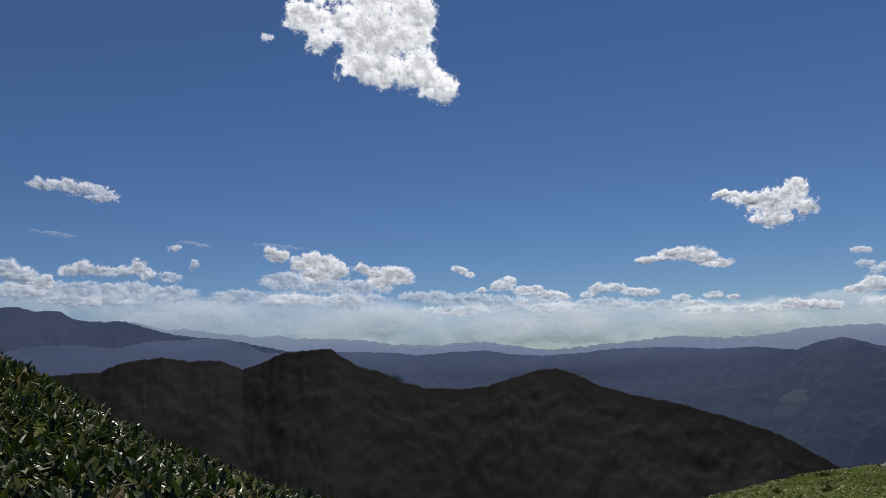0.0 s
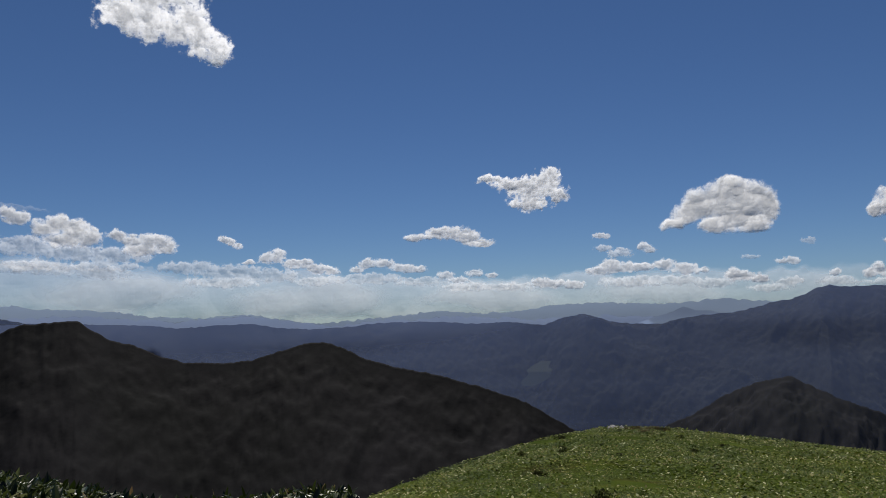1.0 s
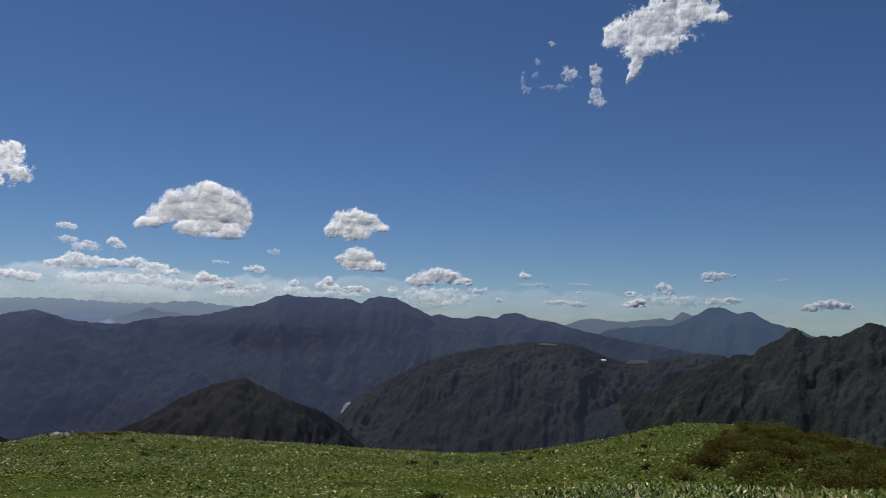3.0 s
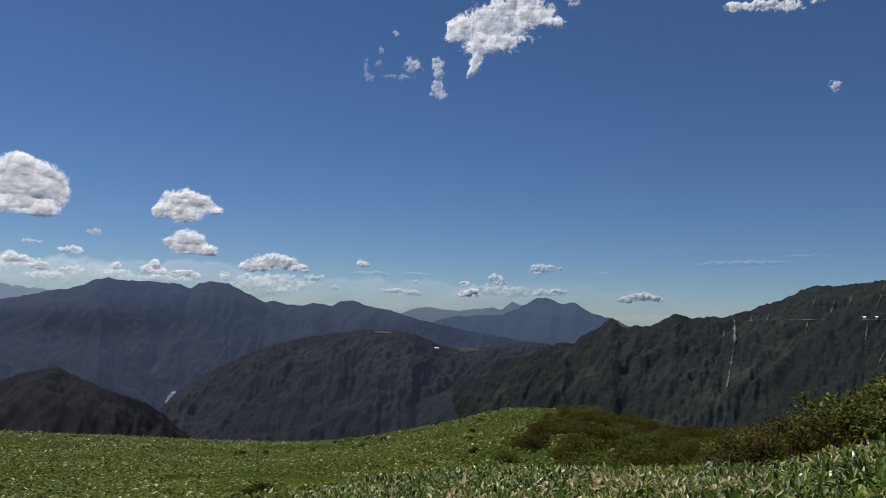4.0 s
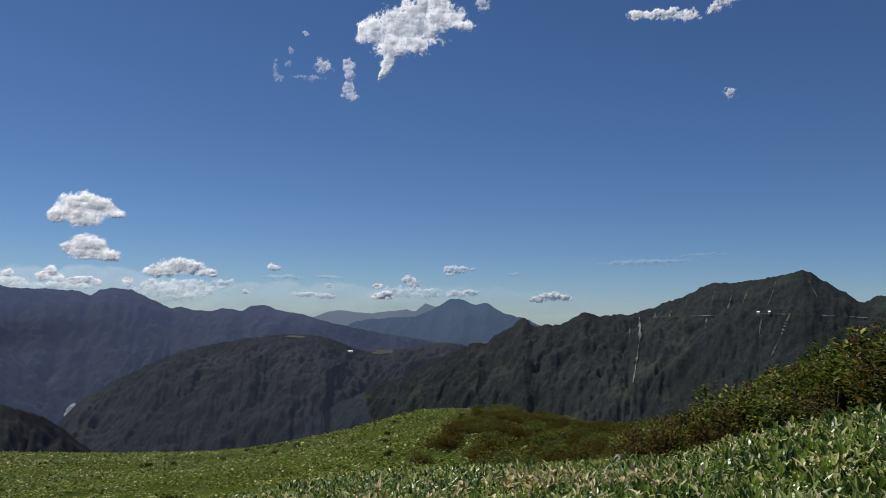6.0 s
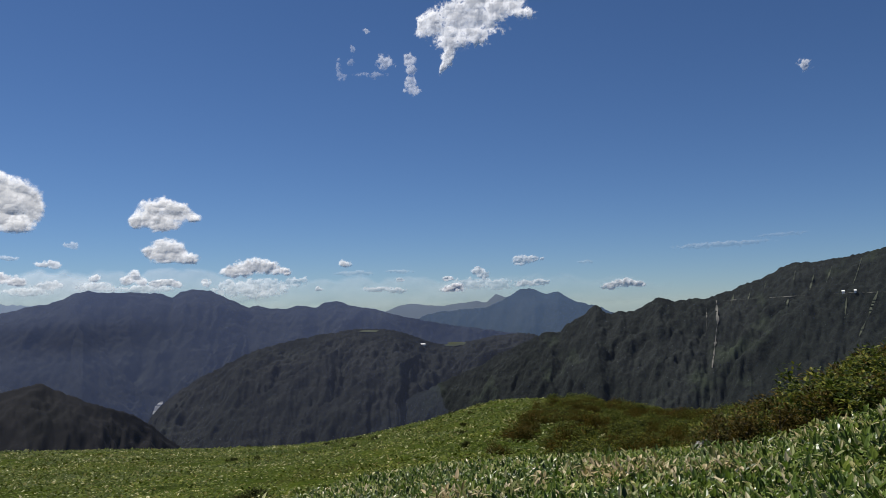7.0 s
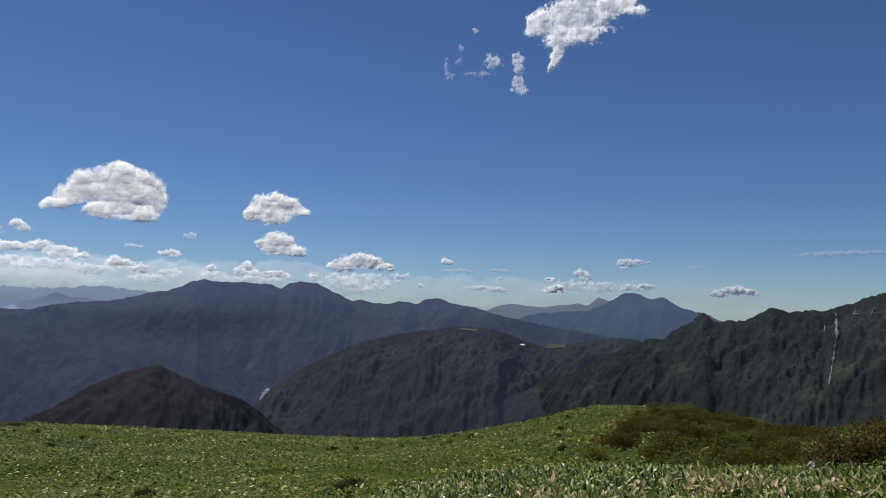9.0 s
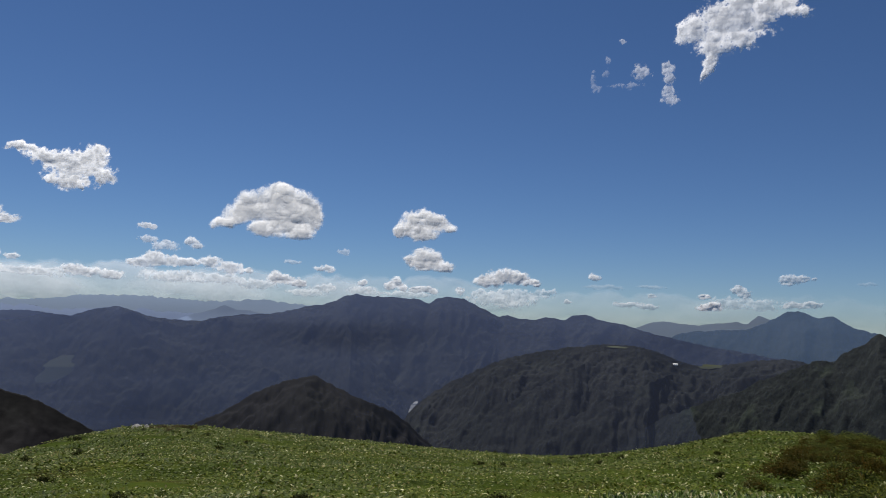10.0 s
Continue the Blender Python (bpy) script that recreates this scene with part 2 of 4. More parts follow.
SHRUB_LOW = leaf_material("low_shrub_leaf", ((0.0, (0.012, 0.018, 0.003)), (0.45, (0.042, 0.06, 0.007)), (0.8, (0.1, 0.122, 0.014)), (1.0, (0.17, 0.165, 0.032))), 0.55, 0.3, False, 0.08)
RUST = leaf_material("rusty_leaf", ((0.0, (0.02, 0.02, 0.004)), (0.5, (0.055, 0.045, 0.008)), (0.85, (0.1, 0.072, 0.015)), (1.0, (0.17, 0.11, 0.03))), 0.55, 0.3, False, 0.1)
HEATH = leaf_material("heath_leaf", ((0.0, (0.014, 0.018, 0.002)), (0.5, (0.04, 0.041, 0.005)), (0.8, (0.074, 0.052, 0.008)), (1.0, (0.11, 0.058, 0.012))), 0.7, 0.3, False, 0.04)
BARK = stone_material("shrub_bark", (0.05, 0.035, 0.025), (0.16, 0.12, 0.09))
ROCK = stone_material("pale_rock", (0.14, 0.135, 0.12), (0.36, 0.34, 0.31))
SCAR = stone_material("scree", (0.08, 0.08, 0.068), (0.22, 0.21, 0.18))
SLIP = stone_material("bare_slip", (0.3, 0.3, 0.28), (0.55, 0.54, 0.5))
CLEARING = stone_material("cut_meadow", (0.05, 0.06, 0.028), (0.085, 0.098, 0.045))
GULLY = stone_material("gully_grass", (0.032, 0.039, 0.022), (0.075, 0.086, 0.05))
WHITEWASH = stone_material("whitewash", (0.7, 0.7, 0.68), (0.8, 0.8, 0.78))

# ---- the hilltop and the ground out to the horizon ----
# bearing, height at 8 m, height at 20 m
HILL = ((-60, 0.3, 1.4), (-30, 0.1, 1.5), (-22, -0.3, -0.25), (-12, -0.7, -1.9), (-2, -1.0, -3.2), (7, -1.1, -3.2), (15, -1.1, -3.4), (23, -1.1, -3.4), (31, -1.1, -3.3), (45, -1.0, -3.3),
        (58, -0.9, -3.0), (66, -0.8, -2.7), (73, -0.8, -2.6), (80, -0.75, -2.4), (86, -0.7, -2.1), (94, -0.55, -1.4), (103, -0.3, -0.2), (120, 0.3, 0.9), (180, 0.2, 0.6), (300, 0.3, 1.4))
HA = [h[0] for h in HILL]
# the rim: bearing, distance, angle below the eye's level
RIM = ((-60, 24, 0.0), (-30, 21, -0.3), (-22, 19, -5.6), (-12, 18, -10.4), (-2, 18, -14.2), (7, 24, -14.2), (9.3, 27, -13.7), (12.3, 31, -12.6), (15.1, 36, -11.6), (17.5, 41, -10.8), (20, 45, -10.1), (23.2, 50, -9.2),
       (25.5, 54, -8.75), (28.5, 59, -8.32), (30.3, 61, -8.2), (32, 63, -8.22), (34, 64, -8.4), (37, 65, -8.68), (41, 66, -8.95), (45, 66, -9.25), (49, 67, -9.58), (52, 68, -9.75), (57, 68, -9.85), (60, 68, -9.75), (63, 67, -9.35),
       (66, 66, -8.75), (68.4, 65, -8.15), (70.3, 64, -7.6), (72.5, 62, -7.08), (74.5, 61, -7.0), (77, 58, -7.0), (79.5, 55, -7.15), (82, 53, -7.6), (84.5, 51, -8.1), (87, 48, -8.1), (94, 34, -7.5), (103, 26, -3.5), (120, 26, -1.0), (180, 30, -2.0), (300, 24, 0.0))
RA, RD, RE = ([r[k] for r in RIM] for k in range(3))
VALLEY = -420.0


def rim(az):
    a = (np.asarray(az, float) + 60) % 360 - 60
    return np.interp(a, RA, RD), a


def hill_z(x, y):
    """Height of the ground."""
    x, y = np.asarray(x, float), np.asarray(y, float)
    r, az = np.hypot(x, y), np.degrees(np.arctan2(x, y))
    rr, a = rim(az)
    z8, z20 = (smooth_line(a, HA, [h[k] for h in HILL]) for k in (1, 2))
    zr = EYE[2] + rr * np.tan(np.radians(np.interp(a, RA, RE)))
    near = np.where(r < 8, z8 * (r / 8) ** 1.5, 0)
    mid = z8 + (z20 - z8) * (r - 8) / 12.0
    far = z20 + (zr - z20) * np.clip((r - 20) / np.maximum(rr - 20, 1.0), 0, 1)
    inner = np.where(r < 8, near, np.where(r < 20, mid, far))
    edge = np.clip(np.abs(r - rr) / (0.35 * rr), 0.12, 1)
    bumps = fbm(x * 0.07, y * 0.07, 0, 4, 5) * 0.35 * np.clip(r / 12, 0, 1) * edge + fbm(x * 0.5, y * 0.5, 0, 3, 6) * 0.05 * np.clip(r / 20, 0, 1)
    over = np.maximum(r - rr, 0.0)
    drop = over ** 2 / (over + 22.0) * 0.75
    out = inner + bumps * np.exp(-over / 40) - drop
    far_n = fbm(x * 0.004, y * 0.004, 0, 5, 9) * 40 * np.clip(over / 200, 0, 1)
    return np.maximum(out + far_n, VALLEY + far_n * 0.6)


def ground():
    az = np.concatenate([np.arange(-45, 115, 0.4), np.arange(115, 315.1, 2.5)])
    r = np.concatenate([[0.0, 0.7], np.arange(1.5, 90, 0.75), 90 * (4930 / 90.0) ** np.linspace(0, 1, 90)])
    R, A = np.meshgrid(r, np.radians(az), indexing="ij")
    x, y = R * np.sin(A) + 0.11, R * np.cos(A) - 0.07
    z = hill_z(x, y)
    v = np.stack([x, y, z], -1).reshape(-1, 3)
    me = mesh_of("ground", v, grid_faces(len(r), len(az)), [MEADOW, FOREST_NEAR_SHADED])
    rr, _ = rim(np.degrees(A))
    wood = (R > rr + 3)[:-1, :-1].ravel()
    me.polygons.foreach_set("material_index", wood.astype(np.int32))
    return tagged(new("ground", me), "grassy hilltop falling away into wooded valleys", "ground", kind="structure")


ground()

# ---- mountains ----
RANGES = {}


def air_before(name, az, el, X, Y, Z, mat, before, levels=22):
    """A single tinted sheet in place of hazy air, close before the slope of a range, as high as its crest."""
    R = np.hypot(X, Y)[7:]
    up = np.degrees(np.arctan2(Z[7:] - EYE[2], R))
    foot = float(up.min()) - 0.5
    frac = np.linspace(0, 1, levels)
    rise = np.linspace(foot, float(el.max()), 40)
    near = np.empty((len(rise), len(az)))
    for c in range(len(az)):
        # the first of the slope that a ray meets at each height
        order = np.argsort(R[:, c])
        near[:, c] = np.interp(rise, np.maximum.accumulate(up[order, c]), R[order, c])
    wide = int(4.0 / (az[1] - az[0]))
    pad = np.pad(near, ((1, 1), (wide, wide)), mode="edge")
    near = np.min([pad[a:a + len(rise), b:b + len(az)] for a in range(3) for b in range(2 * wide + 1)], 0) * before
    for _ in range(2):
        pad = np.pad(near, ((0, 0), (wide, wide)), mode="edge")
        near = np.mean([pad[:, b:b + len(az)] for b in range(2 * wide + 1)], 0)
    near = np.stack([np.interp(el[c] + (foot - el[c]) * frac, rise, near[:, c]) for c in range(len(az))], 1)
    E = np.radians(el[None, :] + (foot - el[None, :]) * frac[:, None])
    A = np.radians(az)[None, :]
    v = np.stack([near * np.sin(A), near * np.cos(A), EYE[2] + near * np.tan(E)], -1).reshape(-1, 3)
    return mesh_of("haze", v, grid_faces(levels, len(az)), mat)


def mountain(name, label, mat, knots, dist, rough=0.06, slope=0.7, spurs=0.35, spur_size=160.0, rows=70, step=0.12, base=VALLEY - 20, seed=1, back=0.9, lean=0.7, wander=0.05, broad=0.0, air=0.0, tint=(0.11, 0.145, 0.225), west=1.0, before=0.97, coarse=4.5):
    """A range whose crest runs through knots (bearing, elevation in degrees) at dist (near edge, far edge); spurs and gullies run down from it. air: how much haze hangs before it."""
    ks, es = [k[0] for k in knots], [k[1] for k in knots]
    az = np.arange(ks[0], ks[-1] + step / 2, step)
    el = np.interp(az, ks, es) * 0.75 + smooth_line(az, ks, es) * 0.25
    jag = rough * fbm(az * 2.6, 0.0, 0, 5, seed, 0.65)
    d = np.interp(az, ks if len(dist) == len(ks) else [ks[0], ks[-1]], dist) * (1 + wander * fbm(az * 0.12, 3.3, 0, 2, seed + 4))
    crest = d * np.tan(np.radians(el)) + EYE[2]
    run = np.minimum((crest - base) / slope, d * 0.62)
    v = np.concatenate([-np.linspace(0.35, 0, 8)[:-1], np.linspace(0, 1, rows) ** 1.25])
    V, AZ = np.meshgrid(v, az, indexing="ij")
    down = V * run[None, :]
    D = d[None, :] - down
    X, Y = D * np.sin(np.radians(AZ)), D * np.cos(np.radians(AZ))
    fall = np.where(V >= 0, np.abs(V) ** 0.92, -V * back)
    Z = crest[None, :] + (base - crest[None, :]) * fall
    Z = Z + (np.radians(jag) * d)[None, :] * np.exp(-np.abs(V) * 14)
    # ribs run down the slope and fork; gullies between them are deepest half-way down
    arc = np.radians(AZ) * d[None, :]
    warp = fbm(X / (spur_size * 1.3), Y / (spur_size * 1.3), 0, 5, seed + 7, 0.55) * 0.32
    env = np.clip(V * 7, 0, 1) * (1 - np.clip(V, 0, 1) ** 4)
    for size, high, octaves, k in ((spur_size, spurs, 6, 2), (spur_size * 2.7, broad, 3, 9)):
        if high:
            rib = ridged(arc / size + warp + down / size * lean, down / size * 0.3 + warp * 0.6, octaves, seed + k, 0.58)
            Z = Z + np.maximum(rib, -0.55) * env * high * size * 0.3
    Z = Z + fbm(X / 18, Y / 18, 0, 4, seed + 3, 0.7) * coarse * np.clip(np.abs(V) * 20, 0.15, 1)
    # stay under the line of sight over the crest
    lim = EYE[2] + D * np.tan(np.radians(el + jag))[None, :] - np.clip(V, 0, 1) * 8
    Z = np.where(V > 0, np.minimum(Z, lim), Z)
    P = np.stack([X, Y, Z], -1).reshape(-1, 3)
    faces = grid_faces(len(v), len(az))[:, ::-1]
    RANGES[name] = (az, v, X, Y, Z)
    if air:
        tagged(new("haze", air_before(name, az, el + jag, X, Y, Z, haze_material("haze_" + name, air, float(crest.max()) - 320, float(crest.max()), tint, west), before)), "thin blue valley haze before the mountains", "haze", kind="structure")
    return tagged(new(name, mesh_of(name, P, faces, mat)), label, "mountain", "mountains round the hilltop")


def on_range(name, az, el, push=0.9982):
    """The place on a range at a bearing and an elevation, a little before its surface."""
    az0, v, X, Y, Z = RANGES[name]
    c = int(np.clip(np.searchsorted(az0, az), 0, len(az0) - 1))
    front = v >= 0
    x, y, z = X[front, c], Y[front, c], Z[front, c]
    e = np.degrees(np.arctan2(z - EYE[2], np.hypot(x, y)))
    r = np.hypot(x, y)
    near = np.argsort(r)
    e, r = e[near], r[near]
    seen = e >= np.maximum.accumulate(e)
    r = float(np.interp(el, e[seen], r[seen])) * push
    return at(az, r, EYE[2] + r * math.tan(radians(el)))


def side_spur(host, label, mat, knots, seed, push=0.972, slope=0.75, size=90, coarse=4.5):
    """A wooded rib lying on the slope of a range; both its ends sink into it."""
    n = len(knots)
    dist = [float(on_range(host, a, e, 1.01 if k in (0, n - 1) else push).xy.length) for k, (a, e) in enumerate(knots)]
    mountain("side_spur", label, mat, knots, dist, slope=slope, spurs=0.4, spur_size=size, seed=seed, rows=60, rough=0.1, lean=0.3, step=0.09, wander=0.0, coarse=coarse)


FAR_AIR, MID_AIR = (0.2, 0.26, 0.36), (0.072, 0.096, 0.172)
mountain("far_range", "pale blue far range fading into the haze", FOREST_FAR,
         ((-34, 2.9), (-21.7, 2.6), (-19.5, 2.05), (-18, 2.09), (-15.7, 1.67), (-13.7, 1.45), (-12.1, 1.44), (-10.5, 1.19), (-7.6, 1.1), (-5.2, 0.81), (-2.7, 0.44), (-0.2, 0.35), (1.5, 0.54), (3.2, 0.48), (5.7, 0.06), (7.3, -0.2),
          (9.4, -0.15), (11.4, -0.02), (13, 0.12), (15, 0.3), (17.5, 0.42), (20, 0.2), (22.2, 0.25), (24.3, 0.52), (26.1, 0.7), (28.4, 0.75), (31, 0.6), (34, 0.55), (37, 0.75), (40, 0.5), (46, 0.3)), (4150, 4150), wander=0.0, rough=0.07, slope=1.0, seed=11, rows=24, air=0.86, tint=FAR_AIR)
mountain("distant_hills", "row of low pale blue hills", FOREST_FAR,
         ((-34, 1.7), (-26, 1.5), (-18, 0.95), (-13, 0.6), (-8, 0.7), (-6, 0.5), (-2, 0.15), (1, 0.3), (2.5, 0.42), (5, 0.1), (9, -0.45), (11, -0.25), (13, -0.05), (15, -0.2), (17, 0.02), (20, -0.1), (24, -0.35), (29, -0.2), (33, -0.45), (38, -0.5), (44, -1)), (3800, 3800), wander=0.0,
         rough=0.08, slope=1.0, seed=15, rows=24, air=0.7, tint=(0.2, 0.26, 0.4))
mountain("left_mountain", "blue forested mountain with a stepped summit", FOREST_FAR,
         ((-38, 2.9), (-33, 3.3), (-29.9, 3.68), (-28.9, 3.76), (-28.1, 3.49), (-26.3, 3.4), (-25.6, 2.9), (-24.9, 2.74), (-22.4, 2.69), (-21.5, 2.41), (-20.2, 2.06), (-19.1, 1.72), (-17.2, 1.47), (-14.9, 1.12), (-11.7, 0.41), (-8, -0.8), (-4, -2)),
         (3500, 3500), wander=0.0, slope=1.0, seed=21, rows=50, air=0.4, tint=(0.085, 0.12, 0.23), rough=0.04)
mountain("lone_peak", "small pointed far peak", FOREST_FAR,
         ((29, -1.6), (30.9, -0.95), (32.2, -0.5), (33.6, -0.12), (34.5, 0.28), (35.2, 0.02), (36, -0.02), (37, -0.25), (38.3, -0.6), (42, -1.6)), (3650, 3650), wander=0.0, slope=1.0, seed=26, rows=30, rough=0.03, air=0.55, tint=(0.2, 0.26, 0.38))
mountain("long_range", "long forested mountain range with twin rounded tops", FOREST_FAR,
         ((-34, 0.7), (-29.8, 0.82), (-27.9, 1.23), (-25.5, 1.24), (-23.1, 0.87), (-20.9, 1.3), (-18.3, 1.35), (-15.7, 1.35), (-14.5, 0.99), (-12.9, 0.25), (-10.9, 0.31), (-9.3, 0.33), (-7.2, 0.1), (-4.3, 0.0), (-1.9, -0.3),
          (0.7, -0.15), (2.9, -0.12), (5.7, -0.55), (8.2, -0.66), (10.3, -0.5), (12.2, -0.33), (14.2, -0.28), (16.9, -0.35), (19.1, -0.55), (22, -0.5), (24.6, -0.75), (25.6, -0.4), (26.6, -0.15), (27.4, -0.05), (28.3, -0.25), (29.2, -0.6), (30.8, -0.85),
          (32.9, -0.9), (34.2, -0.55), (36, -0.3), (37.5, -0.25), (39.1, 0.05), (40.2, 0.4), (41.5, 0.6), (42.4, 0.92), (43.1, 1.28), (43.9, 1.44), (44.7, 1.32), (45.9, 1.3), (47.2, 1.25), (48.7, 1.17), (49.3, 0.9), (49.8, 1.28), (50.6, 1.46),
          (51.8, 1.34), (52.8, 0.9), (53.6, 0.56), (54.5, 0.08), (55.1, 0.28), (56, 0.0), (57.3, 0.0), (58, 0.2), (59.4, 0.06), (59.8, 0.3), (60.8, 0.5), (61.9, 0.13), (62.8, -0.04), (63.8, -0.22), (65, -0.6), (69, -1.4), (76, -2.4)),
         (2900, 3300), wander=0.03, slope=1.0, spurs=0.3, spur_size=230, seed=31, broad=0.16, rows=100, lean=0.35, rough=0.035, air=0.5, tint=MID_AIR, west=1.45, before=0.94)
side_spur("long_range", "hazy wooded spur below the twin tops", FOREST_FAR, ((42.9, -0.7), (43.6, -1.3), (44.65, -2.28), (45.5, -3.4), (46.36, -4.44), (47.9, -6.1)), 161, 0.984, 1.0, 160)
side_spur("long_range", "hazy wooded spur above the landslide", FOREST_FAR, ((48.9, -6.0), (50.26, -4.5), (51.2, -3.7), (52.2, -3.05), (53.6, -2.3), (54.6, -1.3)), 162, 0.984, 1.0, 160)
side_spur("long_range", "hazy wooded spur behind the valley hill", FOREST_FAR, ((29.5, -1.6), (31.5, -2.2), (34, -2.9), (36.6, -3.5), (39, -4.6), (41.5, -6.0)), 163, 0.984, 1.0, 160)
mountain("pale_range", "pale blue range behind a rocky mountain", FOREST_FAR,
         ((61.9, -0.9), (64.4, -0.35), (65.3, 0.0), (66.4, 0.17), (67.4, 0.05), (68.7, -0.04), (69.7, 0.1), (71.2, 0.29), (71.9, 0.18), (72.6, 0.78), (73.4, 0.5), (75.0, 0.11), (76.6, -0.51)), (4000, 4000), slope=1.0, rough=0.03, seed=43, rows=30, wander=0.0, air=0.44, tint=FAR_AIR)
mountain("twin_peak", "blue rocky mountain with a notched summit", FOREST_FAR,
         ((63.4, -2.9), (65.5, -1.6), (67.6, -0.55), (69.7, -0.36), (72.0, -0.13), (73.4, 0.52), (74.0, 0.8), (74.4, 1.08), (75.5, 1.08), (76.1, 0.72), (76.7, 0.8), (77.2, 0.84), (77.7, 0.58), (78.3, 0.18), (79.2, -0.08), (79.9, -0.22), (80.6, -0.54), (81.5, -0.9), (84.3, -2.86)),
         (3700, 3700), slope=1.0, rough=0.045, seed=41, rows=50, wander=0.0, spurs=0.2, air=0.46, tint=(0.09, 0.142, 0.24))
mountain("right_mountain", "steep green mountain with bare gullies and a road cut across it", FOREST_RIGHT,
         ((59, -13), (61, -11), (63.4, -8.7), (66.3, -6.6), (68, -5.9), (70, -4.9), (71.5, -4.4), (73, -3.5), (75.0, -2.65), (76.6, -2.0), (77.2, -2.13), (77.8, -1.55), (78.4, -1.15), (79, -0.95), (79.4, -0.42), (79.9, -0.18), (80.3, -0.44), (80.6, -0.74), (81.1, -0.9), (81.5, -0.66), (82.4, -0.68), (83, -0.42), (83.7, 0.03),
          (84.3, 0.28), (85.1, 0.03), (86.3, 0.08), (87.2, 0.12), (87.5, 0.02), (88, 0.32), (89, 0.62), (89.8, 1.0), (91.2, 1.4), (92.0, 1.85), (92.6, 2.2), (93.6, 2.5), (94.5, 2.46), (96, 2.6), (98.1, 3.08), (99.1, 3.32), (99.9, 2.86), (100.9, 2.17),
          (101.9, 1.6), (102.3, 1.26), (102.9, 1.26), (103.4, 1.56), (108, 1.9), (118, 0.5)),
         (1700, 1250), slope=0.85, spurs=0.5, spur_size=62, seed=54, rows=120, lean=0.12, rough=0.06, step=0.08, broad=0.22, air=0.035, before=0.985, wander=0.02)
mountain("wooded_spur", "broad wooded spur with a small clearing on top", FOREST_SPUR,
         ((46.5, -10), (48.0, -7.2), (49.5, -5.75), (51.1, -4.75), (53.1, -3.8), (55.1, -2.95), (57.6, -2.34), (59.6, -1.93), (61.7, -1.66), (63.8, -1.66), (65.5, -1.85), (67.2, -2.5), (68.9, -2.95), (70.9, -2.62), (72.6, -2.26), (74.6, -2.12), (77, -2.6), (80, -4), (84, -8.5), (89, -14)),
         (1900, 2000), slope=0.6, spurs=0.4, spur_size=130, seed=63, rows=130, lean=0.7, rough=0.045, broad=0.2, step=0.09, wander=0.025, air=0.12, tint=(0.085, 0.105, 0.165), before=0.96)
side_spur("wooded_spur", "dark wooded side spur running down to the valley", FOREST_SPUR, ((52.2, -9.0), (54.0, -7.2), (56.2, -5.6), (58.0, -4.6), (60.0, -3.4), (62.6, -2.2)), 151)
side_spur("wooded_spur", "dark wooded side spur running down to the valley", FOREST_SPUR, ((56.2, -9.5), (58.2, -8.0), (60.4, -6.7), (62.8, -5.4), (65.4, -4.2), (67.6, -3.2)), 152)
mountain("small_hill", "dark wooded hill in the valley", FOREST_NEAR_SHADED,
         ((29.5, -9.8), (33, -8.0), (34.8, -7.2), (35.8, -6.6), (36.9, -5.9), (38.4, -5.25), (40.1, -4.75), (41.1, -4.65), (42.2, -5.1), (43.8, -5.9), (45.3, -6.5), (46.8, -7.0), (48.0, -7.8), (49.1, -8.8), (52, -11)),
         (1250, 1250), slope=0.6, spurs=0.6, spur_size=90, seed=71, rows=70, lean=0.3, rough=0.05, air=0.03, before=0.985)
mountain("dark_ridge", "dark wooded ridge with two rounded tops", FOREST_NEAR_SHADED,
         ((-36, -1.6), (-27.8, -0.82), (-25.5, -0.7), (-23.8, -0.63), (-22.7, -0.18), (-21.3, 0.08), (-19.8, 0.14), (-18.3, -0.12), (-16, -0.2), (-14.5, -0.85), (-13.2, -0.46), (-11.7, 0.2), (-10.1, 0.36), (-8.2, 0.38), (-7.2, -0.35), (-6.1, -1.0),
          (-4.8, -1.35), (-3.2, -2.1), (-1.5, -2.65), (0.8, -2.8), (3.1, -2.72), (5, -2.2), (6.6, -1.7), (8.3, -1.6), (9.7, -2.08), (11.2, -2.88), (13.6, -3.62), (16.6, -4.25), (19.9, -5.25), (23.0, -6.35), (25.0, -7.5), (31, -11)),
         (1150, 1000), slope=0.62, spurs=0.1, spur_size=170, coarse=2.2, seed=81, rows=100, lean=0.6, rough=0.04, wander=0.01)


